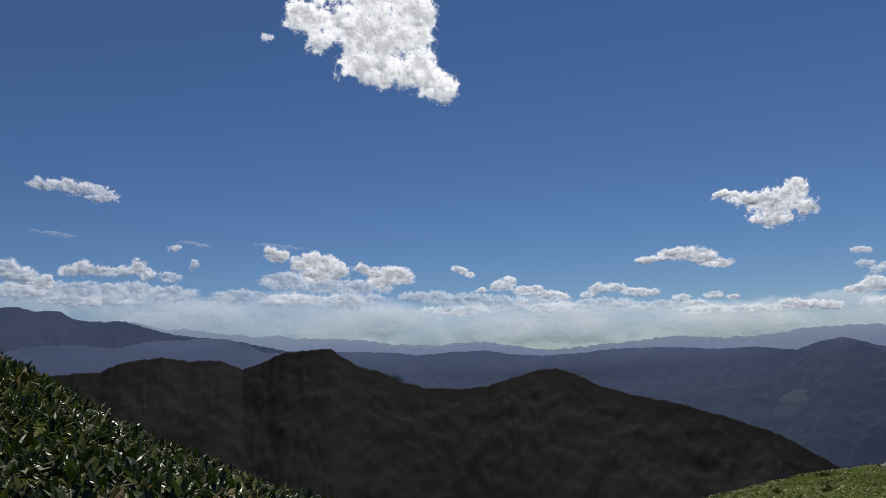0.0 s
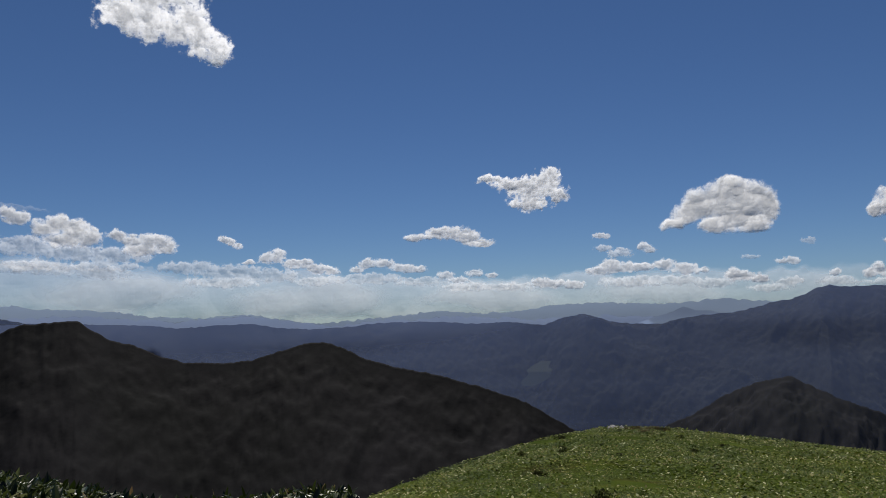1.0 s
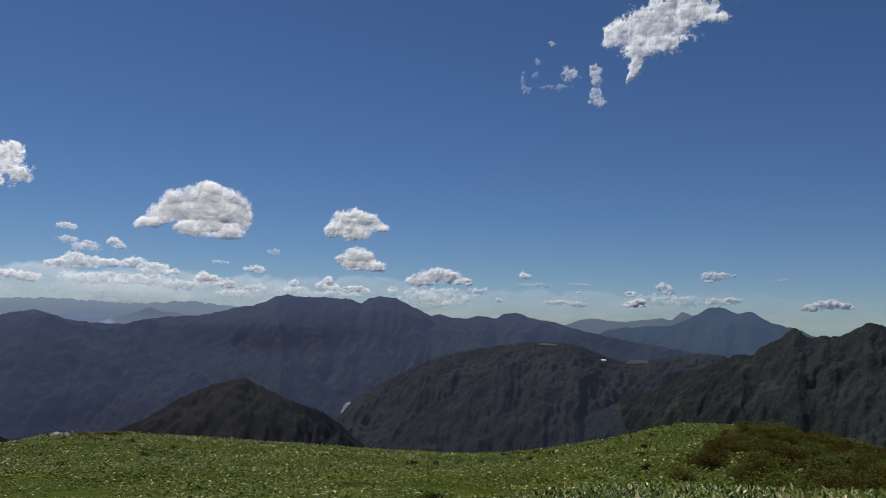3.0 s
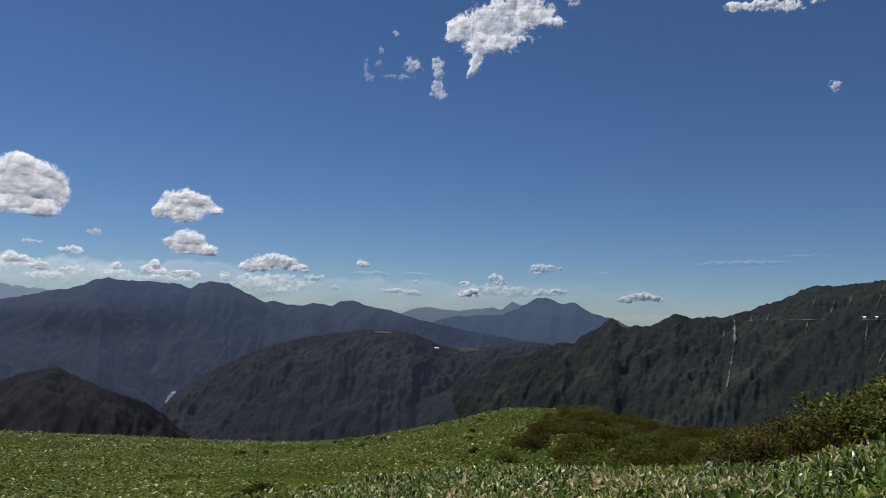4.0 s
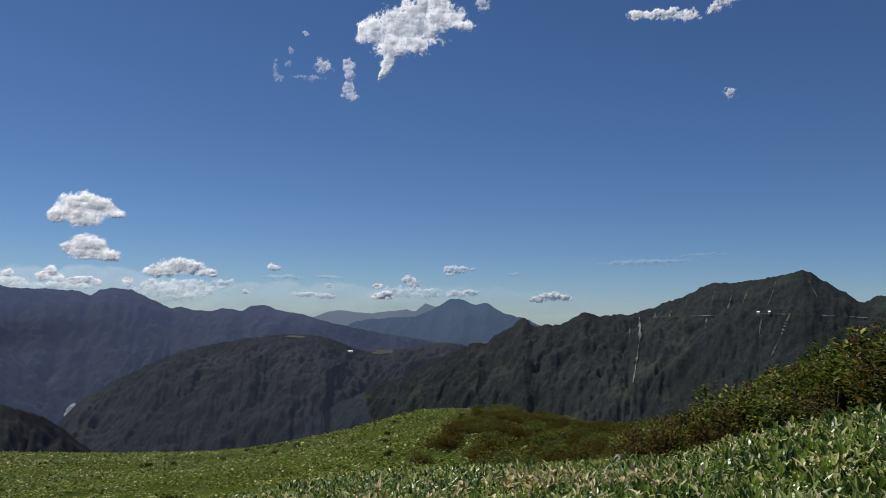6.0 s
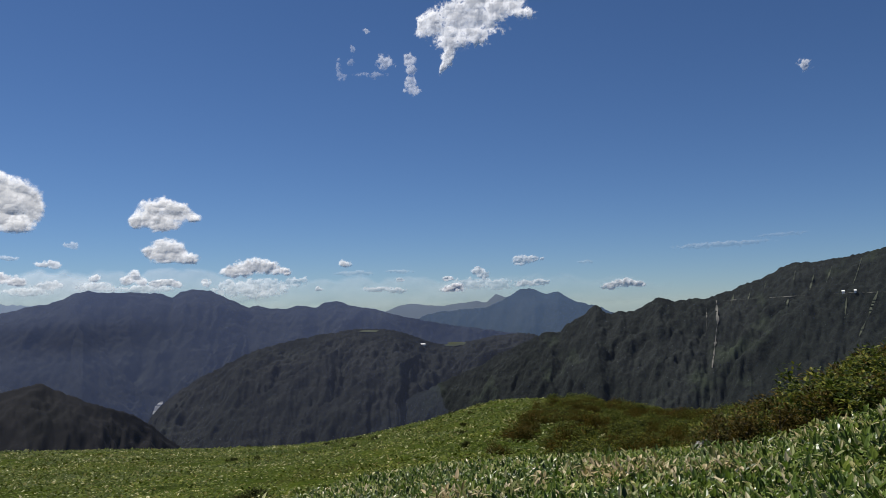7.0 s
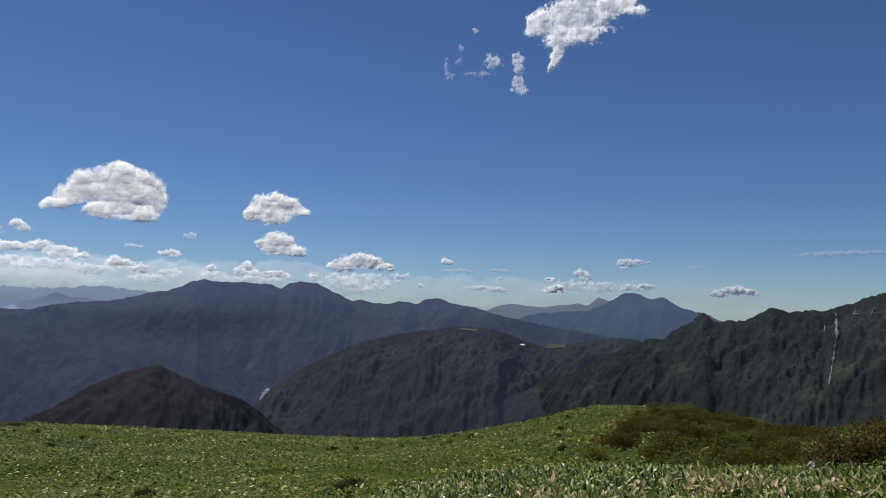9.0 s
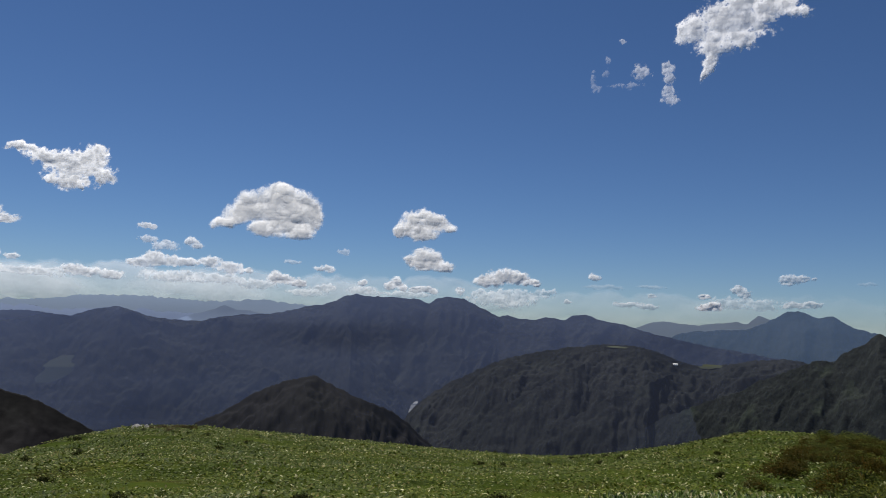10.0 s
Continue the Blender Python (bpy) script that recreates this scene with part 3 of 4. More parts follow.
# ---- marks on the mountains ----
def streak(name, label, category, mountain_name, line, width, mat, across=True, seed=1, fine=14, push=0.9982, fray=1.1, even=False):
    """A bare strip that lies on a range along line (bearing, elevation), width in degrees, with a frayed edge."""
    rng = np.random.RandomState(seed)
    t = np.linspace(0, len(line) - 1, (len(line) - 1) * fine + 1)
    a = np.interp(t, range(len(line)), [p[0] for p in line])
    e = np.interp(t, range(len(line)), [p[1] for p in line])
    taper = np.sin(np.clip(t / t[-1], 0.04, 0.96) * np.pi) ** 0.4
    w = width * taper * np.clip(0.95 - 0.36 * fray + fray * fbm(t * 2.3, seed * 3.1, 0, 3, seed), 0.06, 1.3) / 2
    shift = width * 0.3 * fbm(t * 0.9, seed * 5.7, 0, 2, seed)
    v, n = [], len(t)
    if even:
        # a smooth field: one even slope close before the ground
        r = np.array([on_range(mountain_name, a[k], e[k], push).xy.length for k in range(n)])
        ev = np.polyval(np.polyfit(t, r, 1), t)
        r = ev + (r - ev).min()
    for k in range(n):
        for sgn in (-1, 1):
            c = at(a[k], r[k], EYE[2] + r[k] * math.tan(radians(e[k]))) if even else on_range(mountain_name, a[k] + shift[k] * across, e[k], push)
            q = at(a[k] + (shift[k] + sgn * w[k]) * across, math.hypot(c[0], c[1]), c[2]) if across else on_range(mountain_name, a[k], e[k] + shift[k] * 0.5 + sgn * w[k], push)
            v.append(q[:])
    f = [[2 * k, 2 * k + 1, 2 * k + 3, 2 * k + 2] for k in range(n - 1)]
    return tagged(new(name, mesh_of(name, v, f, mat, False)), label, category)


streak("landslide_scar", "pale bare landslide in the valley below the range", "landslide", "long_range", ((48.55, -6.25), (48.3, -6.6), (48.05, -7.2)), 0.42, SLIP, seed=2, fray=0.3)
streak("mown_clearing", "pale green clearing in the forest", "clearing", "long_range", ((24.3, -3.4), (24.0, -4.2), (23.5, -5.2)), 1.9, CLEARING, seed=3, fine=8, push=0.995, fray=0.3, even=True)
streak("mown_clearing", "pale clearing on top of the wooded spur", "clearing", "wooded_spur", ((63.0, -1.72), (63.0, -1.78), (63.1, -1.86)), 1.7, CLEARING, seed=4, fray=0.3, even=True)
streak("mown_clearing", "green clearing on the saddle of the wooded spur", "clearing", "wooded_spur", ((69.7, -2.72), (69.6, -2.86), (69.5, -3.02)), 1.9, CLEARING, seed=5, fray=0.3, even=True)
streak("rock_chute", "long pale rock chute down the steep mountain", "landslide", "right_mountain", ((88.2, 0.0), (88.2, -0.6), (88.25, -1.4), (88.1, -2.3), (87.95, -3.4), (87.75, -4.7)), 0.17, SCAR, seed=6, push=0.999)
streak("rock_chute", "short pale rock chute beside a longer one", "landslide", "right_mountain", ((87.6, -0.4), (87.55, -1.1), (87.5, -2.0)), 0.06, SCAR, seed=7, push=0.999)
for k, line in enumerate((((90.6, 0.9), (90.4, 0.3), (90.2, -0.5)), ((91.6, 1.3), (91.3, 0.6), (91.1, 0.1)), ((92.9, 0.1), (92.7, -0.7)), ((94.5, 1.6), (94.2, 0.6)), ((96.4, 0.2), (96.2, -1.3)), ((93.4, 1.9), (93.2, 1.2)), ((95.6, 2.1), (95.2, 1.0)), ((97.4, 2.6), (97.0, 1.4), (96.8, 0.9)), ((99.4, 2.6), (99.9, 1.5)), ((89.4, 0.5), (89.2, -0.4)))):
    streak("bare_gully", "bare grassy gully on the steep mountain", "gully", "right_mountain", line, 0.11, GULLY, seed=21 + k, push=0.999)
streak("rock_chute", "green-grey grassy gully on the steep mountain", "landslide", "right_mountain", ((98.2, 0.4), (97.7, -0.9), (97.0, -2.5)), 0.16, GULLY, seed=8, push=0.999)
for k, (a0, a1) in enumerate(((88.7, 89.6), (89.8, 90.9), (91.3, 93.9), (95.6, 97.0), (97.3, 98.2), (98.5, 100.9), (101.3, 103.8))):
    e0, e1 = (float(np.interp(q, (88.6, 92, 96.5, 99, 104), (-0.02, 0.14, 0.36, 0.33, 0.14))) for q in (a0, a1))
    streak("mountain_road", "thin pale stretch of road cut across the steep mountain", "road", "right_mountain", ((a0, e0), (a0 * 0.5 + a1 * 0.5, e0 * 0.5 + e1 * 0.5 - 0.02), (a1, e1)), 0.032, SCAR, False, seed=11 + k, fine=8, push=0.999)

def hut(name, label, az, el, wide, deep, high, mountain_name):
    """A plain lodge: walls, a sloping white roof, a row of windows."""
    ob = tagged(new(name), label, "building")
    p = on_range(mountain_name, az, el)
    ob.matrix_world = pose(p[0], p[1], p[2], 0, 0, -az)

    def box(part_name, size, centre, mat, under, tilt=0.0):
        bm = bmesh.new()
        bmesh.ops.create_cube(bm, size=1.0, matrix=Matrix.Translation(centre) @ Matrix.Rotation(radians(tilt), 4, "X") @ Matrix.Diagonal((*size, 1)))
        bmesh.ops.bevel(bm, geom=bm.edges[:], offset=0.08, segments=1, affect="EDGES")
        me = bpy.data.meshes.new(part_name)
        bm.to_mesh(me)
        bm.free()
        me.materials.append(mat)
        return part(part_name, me, under)

    box("wall", (wide, deep, high), (0, 0, high / 2 - 3), WHITEWASH, ob)
    box("roof", (wide + 1.2, deep * 1.15 + 1.2, 0.5), (0, 0, high - 2.2), WHITEWASH, ob, 24.0)
    for k in range(int(wide // 4)):
        box("window", (1.8, 0.3, 1.4), (-wide / 2 + 2.5 + k * 4, -deep / 2, high * 0.5 - 1), BARK, ob)


hut("mountain_lodge", "long white lodge on the wooded spur", 67.1, -2.85, 13.0, 5.0, 3.6, "wooded_spur")
hut("road_shed", "small white shed beside the mountain road", 96.2, 0.38, 3.6, 3.0, 4.2, "right_mountain")
hut("road_shed", "tiny white shelter beside the mountain road", 96.9, 0.42, 2.6, 3.0, 4.0, "right_mountain")


# ---- clouds ----
def ico(level):
    bm = bmesh.new()
    bmesh.ops.create_icosphere(bm, subdivisions=level, radius=1.0)
    v = np.array([p.co[:] for p in bm.verts])
    f = np.array([[q.index for q in p.verts] for p in bm.faces])
    bm.free()
    return v, f


ICO = {3: ico(3)}


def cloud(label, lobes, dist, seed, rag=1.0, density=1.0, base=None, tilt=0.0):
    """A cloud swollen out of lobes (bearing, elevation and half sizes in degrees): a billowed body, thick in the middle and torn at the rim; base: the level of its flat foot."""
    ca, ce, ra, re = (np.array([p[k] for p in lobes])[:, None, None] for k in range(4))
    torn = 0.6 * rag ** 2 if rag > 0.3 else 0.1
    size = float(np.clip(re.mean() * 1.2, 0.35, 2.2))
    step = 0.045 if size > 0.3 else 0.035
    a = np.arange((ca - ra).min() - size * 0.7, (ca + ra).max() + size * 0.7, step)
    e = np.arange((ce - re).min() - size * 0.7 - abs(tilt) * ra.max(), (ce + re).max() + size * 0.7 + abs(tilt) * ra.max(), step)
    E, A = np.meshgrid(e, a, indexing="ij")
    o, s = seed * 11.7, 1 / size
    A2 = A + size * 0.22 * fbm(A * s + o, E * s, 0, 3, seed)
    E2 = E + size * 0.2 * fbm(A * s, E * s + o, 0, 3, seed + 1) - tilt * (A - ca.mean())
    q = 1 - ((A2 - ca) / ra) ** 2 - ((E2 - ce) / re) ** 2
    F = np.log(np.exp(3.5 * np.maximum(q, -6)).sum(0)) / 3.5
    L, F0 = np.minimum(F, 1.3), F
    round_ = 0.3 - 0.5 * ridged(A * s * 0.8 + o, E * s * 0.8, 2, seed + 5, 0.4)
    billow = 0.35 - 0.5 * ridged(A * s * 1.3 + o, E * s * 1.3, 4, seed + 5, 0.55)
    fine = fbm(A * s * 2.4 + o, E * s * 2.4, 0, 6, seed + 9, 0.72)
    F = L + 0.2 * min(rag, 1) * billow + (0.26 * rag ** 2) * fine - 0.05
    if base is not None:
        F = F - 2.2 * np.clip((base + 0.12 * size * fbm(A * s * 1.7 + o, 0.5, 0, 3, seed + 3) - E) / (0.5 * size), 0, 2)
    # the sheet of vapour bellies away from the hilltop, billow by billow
    # hollowed this way so that tops turn out bright and bases grey
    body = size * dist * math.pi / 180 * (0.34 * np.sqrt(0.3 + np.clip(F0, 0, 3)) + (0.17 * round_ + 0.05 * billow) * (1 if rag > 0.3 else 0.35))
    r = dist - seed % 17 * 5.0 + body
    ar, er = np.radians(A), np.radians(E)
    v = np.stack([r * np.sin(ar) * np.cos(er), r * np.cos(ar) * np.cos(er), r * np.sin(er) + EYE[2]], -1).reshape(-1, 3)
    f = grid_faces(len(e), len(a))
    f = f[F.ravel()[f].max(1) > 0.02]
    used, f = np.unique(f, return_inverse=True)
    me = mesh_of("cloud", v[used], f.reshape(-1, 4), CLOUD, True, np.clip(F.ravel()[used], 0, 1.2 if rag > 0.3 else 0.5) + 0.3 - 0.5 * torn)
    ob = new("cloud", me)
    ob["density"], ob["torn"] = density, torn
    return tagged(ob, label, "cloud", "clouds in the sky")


cloud("large ragged white cumulus with a torn upper edge", ((-9.6, 24.3, 2.17, 1.51), (-7.7, 23.6, 2.62, 1.72), (-5.5, 23.3, 3.08, 2.12), (-3.3, 22.9, 3.08, 2.32), (-1.5, 24.0, 1.99, 2.30), (-2.8, 26.0, 3.11, 1.87), (-6.3, 26.7, 3.99, 1.67), (-5.5, 21.1, 2.40, 1.38), (-2.9, 20.5, 2.63, 1.39), (-1.0, 20.3, 1.75, 1.79), (0.6, 19.2, 1.31, 0.97), (-9.0, 22.6, 1.30, 0.93)), 3400, 1, 1.15, 1.0, None)
cloud("tiny torn shred beside a large cloud", ((-12.7, 22.8, 0.55, 0.38),), 3400, 2, 1.3, 0.7, None)
cloud("small thin white cloud low over the bank", ((-27.5, 11.9, 1.30, 0.45), (-26.2, 11.8, 1.26, 0.56), (-24.9, 11.7, 1.07, 0.53), (-23.8, 11.3, 0.94, 0.54)), 4700, 3, 1.2, 0.62, None)
cloud("ragged white cloud with a torn edge", ((20.8, 10.1, 0.93, 0.37), (22.1, 9.7, 1.27, 0.58), (23.7, 9.3, 1.61, 1.08), (24.9, 9.4, 1.45, 1.17), (25.5, 9.9, 0.94, 0.83), (24.4, 8.2, 1.27, 0.67), (22.9, 8.3, 0.85, 0.50), (26.0, 8.8, 0.85, 0.75)), 4700, 4, 1.2, 0.95, None)
cloud("flat white lens-shaped cloud", ((15.3, 6.0, 1.14, 0.33), (16.8, 6.2, 1.40, 0.46), (18.1, 6.2, 1.25, 0.62), (19.1, 5.9, 1.08, 0.63), (20.2, 5.4, 1.09, 0.42)), 4700, 5, 0.9, 0.9, 5.16)
cloud("tall white cumulus with a grey base", ((33.9, 6.2, 1.00, 0.50), (34.9, 6.9, 1.24, 0.91), (36.0, 7.5, 1.40, 1.16), (37.4, 8.1, 1.47, 1.15), (38.1, 8.5, 1.14, 0.82), (39.3, 7.8, 1.37, 1.23), (40.4, 7.0, 0.96, 1.14), (38.4, 6.7, 2.42, 1.40), (36.8, 5.8, 1.07, 0.58), (39.4, 5.7, 1.60, 0.62)), 4700, 6, 0.8, 1.0, 5.22)
cloud("rounded white cumulus over the ridge", ((47.0, 6.3, 0.67, 0.59), (47.8, 6.8, 1.03, 0.94), (48.9, 7.2, 1.09, 0.78), (49.6, 6.9, 1.00, 0.77), (50.6, 6.5, 0.78, 0.46), (48.5, 6.1, 1.45, 0.63)), 4620, 7, 0.8, 1.0, 5.46)
cloud("rounded white cumulus above a summit", ((47.9, 4.1, 0.73, 0.55), (48.8, 4.4, 1.01, 0.70), (49.5, 4.3, 0.93, 0.70), (50.4, 3.7, 0.78, 0.50), (49.0, 3.8, 1.44, 0.51)), 4700, 8, 0.8, 0.97, 3.25)
cloud("white cumulus with a spreading base", ((53.5, 2.7, 1.07, 0.54), (54.6, 3.0, 1.32, 0.71), (55.9, 3.0, 1.16, 0.63), (56.9, 2.7, 0.67, 0.38)), 4700, 9, 0.85, 0.95, 2.15)
cloud("pale vapour spreading below a cumulus", ((53.6, 1.6, 1.89, 0.50), (55.9, 1.7, 2.08, 0.58), (57.9, 2.0, 1.00, 0.38), (54.8, 1.2, 2.49, 0.42)), 4820, 10, 1.2, 0.42, None)
cloud("torn white cloud trailing downwards", ((68.2, 20.4, 1.13, 1.17), (69.4, 20.0, 1.30, 1.41), (70.5, 21.0, 1.83, 1.71), (72.2, 21.4, 2.17, 1.77), (73.8, 21.7, 1.56, 1.23), (75.1, 20.9, 1.12, 0.47), (72.8, 22.8, 1.74, 0.69), (70.9, 19.7, 1.56, 0.79), (69.4, 18.4, 0.56, 0.96), (69.0, 17.4, 0.39, 0.56)), 3400, 11, 1.2, 0.78, None)
cloud("thin upright shred of cloud", ((66.5, 18.1, 0.52, 0.52), (66.6, 17.3, 0.39, 0.48), (66.6, 16.5, 0.52, 0.48), (66.7, 15.9, 0.73, 0.41)), 3400, 12, 1.25, 0.42, None)
cloud("small shred of cloud", ((64.7, 17.9, 0.73, 0.56),), 3400, 13, 1.25, 0.38, None)
cloud("faint curl of torn vapour", ((61.1, 17.7, 0.29, 0.63), (61.3, 16.9, 0.38, 0.36), (62.0, 17.9, 0.34, 0.28), (63.5, 17.0, 1.11, 0.24)), 3400, 14, 1.4, 0.16, None)
cloud("tiny fleck of cloud", ((62.2, 18.8, 0.25, 0.28),), 3400, 15, 1.3, 0.2, None)
cloud("tiny fleck of cloud", ((63.2, 20.1, 0.26, 0.16),), 3400, 16, 1.2, 0.35, None)
cloud("small ragged shred of cloud", ((76.7, 22.6, 0.43, 0.69),), 3400, 17, 1.4, 0.4, None)
cloud("small ragged white cloud high over the mountain", ((88.2, 21.4, 0.79, 0.37), (89.4, 21.3, 0.93, 0.41), (90.6, 21.2, 1.00, 0.48), (91.9, 21.0, 0.83, 0.47)), 3400, 18, 1.15, 0.85, None)
cloud("small ragged white cloud high over the mountain", ((93.6, 21.3, 0.59, 0.36), (94.4, 21.7, 0.80, 0.46), (95.2, 22.0, 0.65, 0.42)), 3400, 19, 1.2, 0.8, None)
cloud("small white shred of cloud", ((94.7, 15.6, 0.50, 0.52),), 3400, 20, 1.3, 0.6, None)
cloud("tiny white fair-weather cloud", ((61.4, 3.2, 0.59, 0.34),), 4700, 21, 0.9, 0.8, 2.89)
cloud("tiny white fair-weather cloud", ((69.1, 2.0, 0.54, 0.25),), 4700, 22, 0.9, 0.9, 1.76)
cloud("small bright cumulus low over a far range", ((69.1, 1.2, 0.67, 0.29), (69.8, 1.3, 0.67, 0.38)), 4700, 23, 0.8, 1.0, 1.00)
cloud("tiny white fair-weather cloud", ((71.3, 2.5, 0.54, 0.33), (71.7, 2.2, 0.58, 0.33)), 4700, 24, 1.0, 0.65, None)
cloud("pale vapour low over a far range", ((71.0, 1.6, 1.82, 0.54), (73.0, 1.5, 1.23, 0.42)), 4820, 25, 1.2, 0.35, None)
cloud("small pale cloud over a notched summit", ((74.6, 3.2, 0.81, 0.41), (75.3, 3.3, 0.73, 0.33)), 4700, 26, 1.0, 0.6, None)
cloud("small pale cloud over a notched summit", ((75.1, 1.5, 1.21, 0.29), (76.1, 1.6, 0.56, 0.25)), 4700, 27, 1.0, 0.6, None)
cloud("tiny fleck of cloud", ((76.1, 3.3, 0.24, 0.16),), 4700, 28, 1.0, 0.5, None)
cloud("flat white cloud streak over the saddle", ((81.1, 1.2, 0.84, 0.32), (82.1, 1.4, 1.05, 0.36), (83.0, 1.3, 0.60, 0.28)), 4700, 29, 0.9, 0.85, 0.92)
cloud("tiny white fair-weather cloud", ((59.5, 1.4, 0.38, 0.17),), 4700, 30, 0.9, 0.6, None)
cloud("thin pale streak of low cloud", ((63.8, 1.3, 1.26, 0.21), (65.2, 1.2, 0.93, 0.21)), 4700, 31, 1.0, 0.5, None)
cloud("tiny white fair-weather cloud", ((65.5, 2.0, 0.34, 0.21),), 4700, 32, 0.9, 0.55, None)
cloud("thin pale streak of low cloud", ((62.1, 2.5, 1.69, 0.21), (65.5, 2.6, 1.10, 0.13)), 4820, 33, 1.1, 0.22, None)
cloud("tiny white fair-weather cloud", ((29.0, 5.6, 0.68, 0.29),), 4700, 34, 1.0, 0.75, None)
cloud("thin pale cloud over the bank", ((29.1, 4.7, 0.76, 0.29), (30.2, 4.3, 1.09, 0.42)), 4700, 35, 1.1, 0.55, None)
cloud("tiny white fair-weather cloud", ((32.0, 4.7, 0.55, 0.38), (32.4, 4.4, 0.50, 0.25)), 4700, 36, 1.0, 0.75, None)
cloud("white cumulus in the bank along the horizon", ((28.4, 3.1, 0.93, 0.38), (29.6, 3.4, 1.10, 0.59), (30.7, 3.2, 1.01, 0.51), (31.9, 3.2, 0.92, 0.38), (33.2, 3.3, 1.08, 0.46), (34.7, 3.0, 1.16, 0.42), (35.9, 2.8, 0.58, 0.29)), 4700, 37, 0.9, 0.85, 2.48)
cloud("white cumulus in the bank along the horizon", ((24.4, 2.4, 0.93, 0.38), (25.4, 2.2, 1.10, 0.38), (26.9, 2.1, 0.93, 0.38)), 4700, 38, 0.9, 0.8, 1.79)
cloud("white cumulus in the bank along the horizon", ((37.9, 2.4, 0.73, 0.50), (38.8, 2.3, 0.89, 0.45), (39.7, 2.0, 0.72, 0.33)), 4700, 39, 0.85, 0.9, 1.63)
cloud("pale cumulus low in the bank along the horizon", ((41.5, 1.8, 1.18, 0.33), (40.3, 1.4, 1.58, 0.33)), 4820, 40, 1.0, 0.5, None)
cloud("tiny white fair-weather cloud", ((41.2, 3.2, 0.71, 0.20), (41.7, 3.2, 0.63, 0.29)), 4700, 41, 0.9, 0.75, None)
cloud("thin pale streak of low cloud", ((39.1, 3.6, 0.72, 0.16),), 4700, 42, 1.1, 0.35, None)
cloud("faint shred of vapour", ((42.8, 4.5, 0.51, 0.32),), 4700, 43, 1.3, 0.35, None)
cloud("tiny white fair-weather cloud", ((44.3, 2.3, 0.42, 0.28),), 4700, 44, 0.9, 0.8, None)
cloud("small white cumulus behind the ridge", ((46.2, 2.1, 0.52, 0.40), (46.8, 2.4, 0.52, 0.52), (47.3, 2.0, 0.52, 0.36)), 4700, 45, 0.9, 0.85, None)
cloud("small white cumulus behind the ridge", ((48.2, 1.9, 0.66, 0.27), (49.0, 2.0, 0.65, 0.31), (49.6, 1.8, 0.43, 0.23)), 4700, 46, 0.9, 0.8, None)
cloud("pale cumulus low in the bank along the horizon", ((44.3, 1.7, 1.52, 0.36), (47.6, 1.5, 2.18, 0.32)), 4820, 47, 1.0, 0.45, None)
cloud("tiny white fair-weather cloud", ((51.5, 1.9, 0.45, 0.38),), 4700, 48, 1.0, 0.65, None)
cloud("pale cumulus low in the bank along the horizon", ((30.9, 2.2, 2.51, 0.50), (34.2, 2.2, 2.06, 0.42), (36.7, 1.9, 1.63, 0.42)), 4820, 49, 1.0, 0.5, None)
cloud("small tilted white cloud over the bank", ((1.2, 6.0, 0.45, 0.30), (1.7, 5.8, 0.52, 0.34), (2.2, 5.5, 0.42, 0.27)), 4700, 50, 1.0, 0.85, None)
cloud("white cumulus in the bank along the horizon", ((3.0, 4.3, 0.57, 0.23), (4.2, 4.6, 0.65, 0.55), (5.0, 4.7, 0.73, 0.63), (6.1, 4.2, 0.82, 0.36), (7.0, 4.2, 0.68, 0.36), (7.9, 3.8, 0.84, 0.44), (8.9, 3.6, 0.69, 0.36)), 4700, 52, 0.95, 0.85, 3.18)
cloud("white cumulus in the bank along the horizon", ((10.8, 3.7, 0.71, 0.32), (11.6, 4.1, 0.79, 0.45), (12.8, 4.1, 0.88, 0.41), (14.2, 3.7, 1.05, 0.41), (15.4, 3.6, 0.81, 0.33)), 4700, 53, 0.95, 0.8, 3.15)
cloud("white cumulus in the bank along the horizon", ((17.4, 3.1, 0.74, 0.33), (18.4, 2.7, 0.91, 0.33), (19.6, 3.2, 0.83, 0.29), (20.8, 3.0, 0.59, 0.21)), 4700, 54, 0.95, 0.7, 2.41)
cloud("pale cumulus low in the bank along the horizon", ((-1.3, 4.0, 2.35, 0.52), (1.8, 3.7, 2.84, 0.61), (4.6, 3.4, 2.21, 0.55), (1.1, 2.9, 3.16, 0.46)), 4820, 55, 1.0, 0.5, None)
cloud("pale cumulus low in the bank along the horizon", ((8.0, 2.9, 2.30, 0.40), (11.8, 3.0, 2.79, 0.45), (15.8, 2.7, 2.46, 0.41), (19.1, 2.2, 2.50, 0.38), (22.5, 2.1, 2.10, 0.34)), 4820, 56, 1.0, 0.45, None)
cloud("white cumulus in the bank along the horizon", ((-12.3, 7.4, 0.85, 0.59), (-11.6, 7.2, 0.59, 0.52)), 4700, 57, 0.9, 0.9, 6.70)
cloud("tall white cumulus in the bank along the horizon", ((-10.5, 6.6, 0.74, 0.67), (-9.5, 6.9, 1.03, 0.68), (-8.4, 6.5, 0.98, 0.76), (-7.5, 6.0, 0.85, 0.69), (-9.3, 5.8, 1.38, 0.60)), 4700, 58, 0.9, 0.97, 5.28)
cloud("white cumulus in the bank along the horizon", ((-5.9, 6.2, 0.72, 0.54), (-4.9, 5.9, 0.88, 0.47), (-3.8, 5.8, 0.82, 0.71), (-3.0, 5.8, 0.83, 0.63), (-2.4, 5.4, 0.68, 0.56), (-4.3, 5.2, 1.48, 0.47)), 4700, 59, 0.9, 0.92, 4.74)
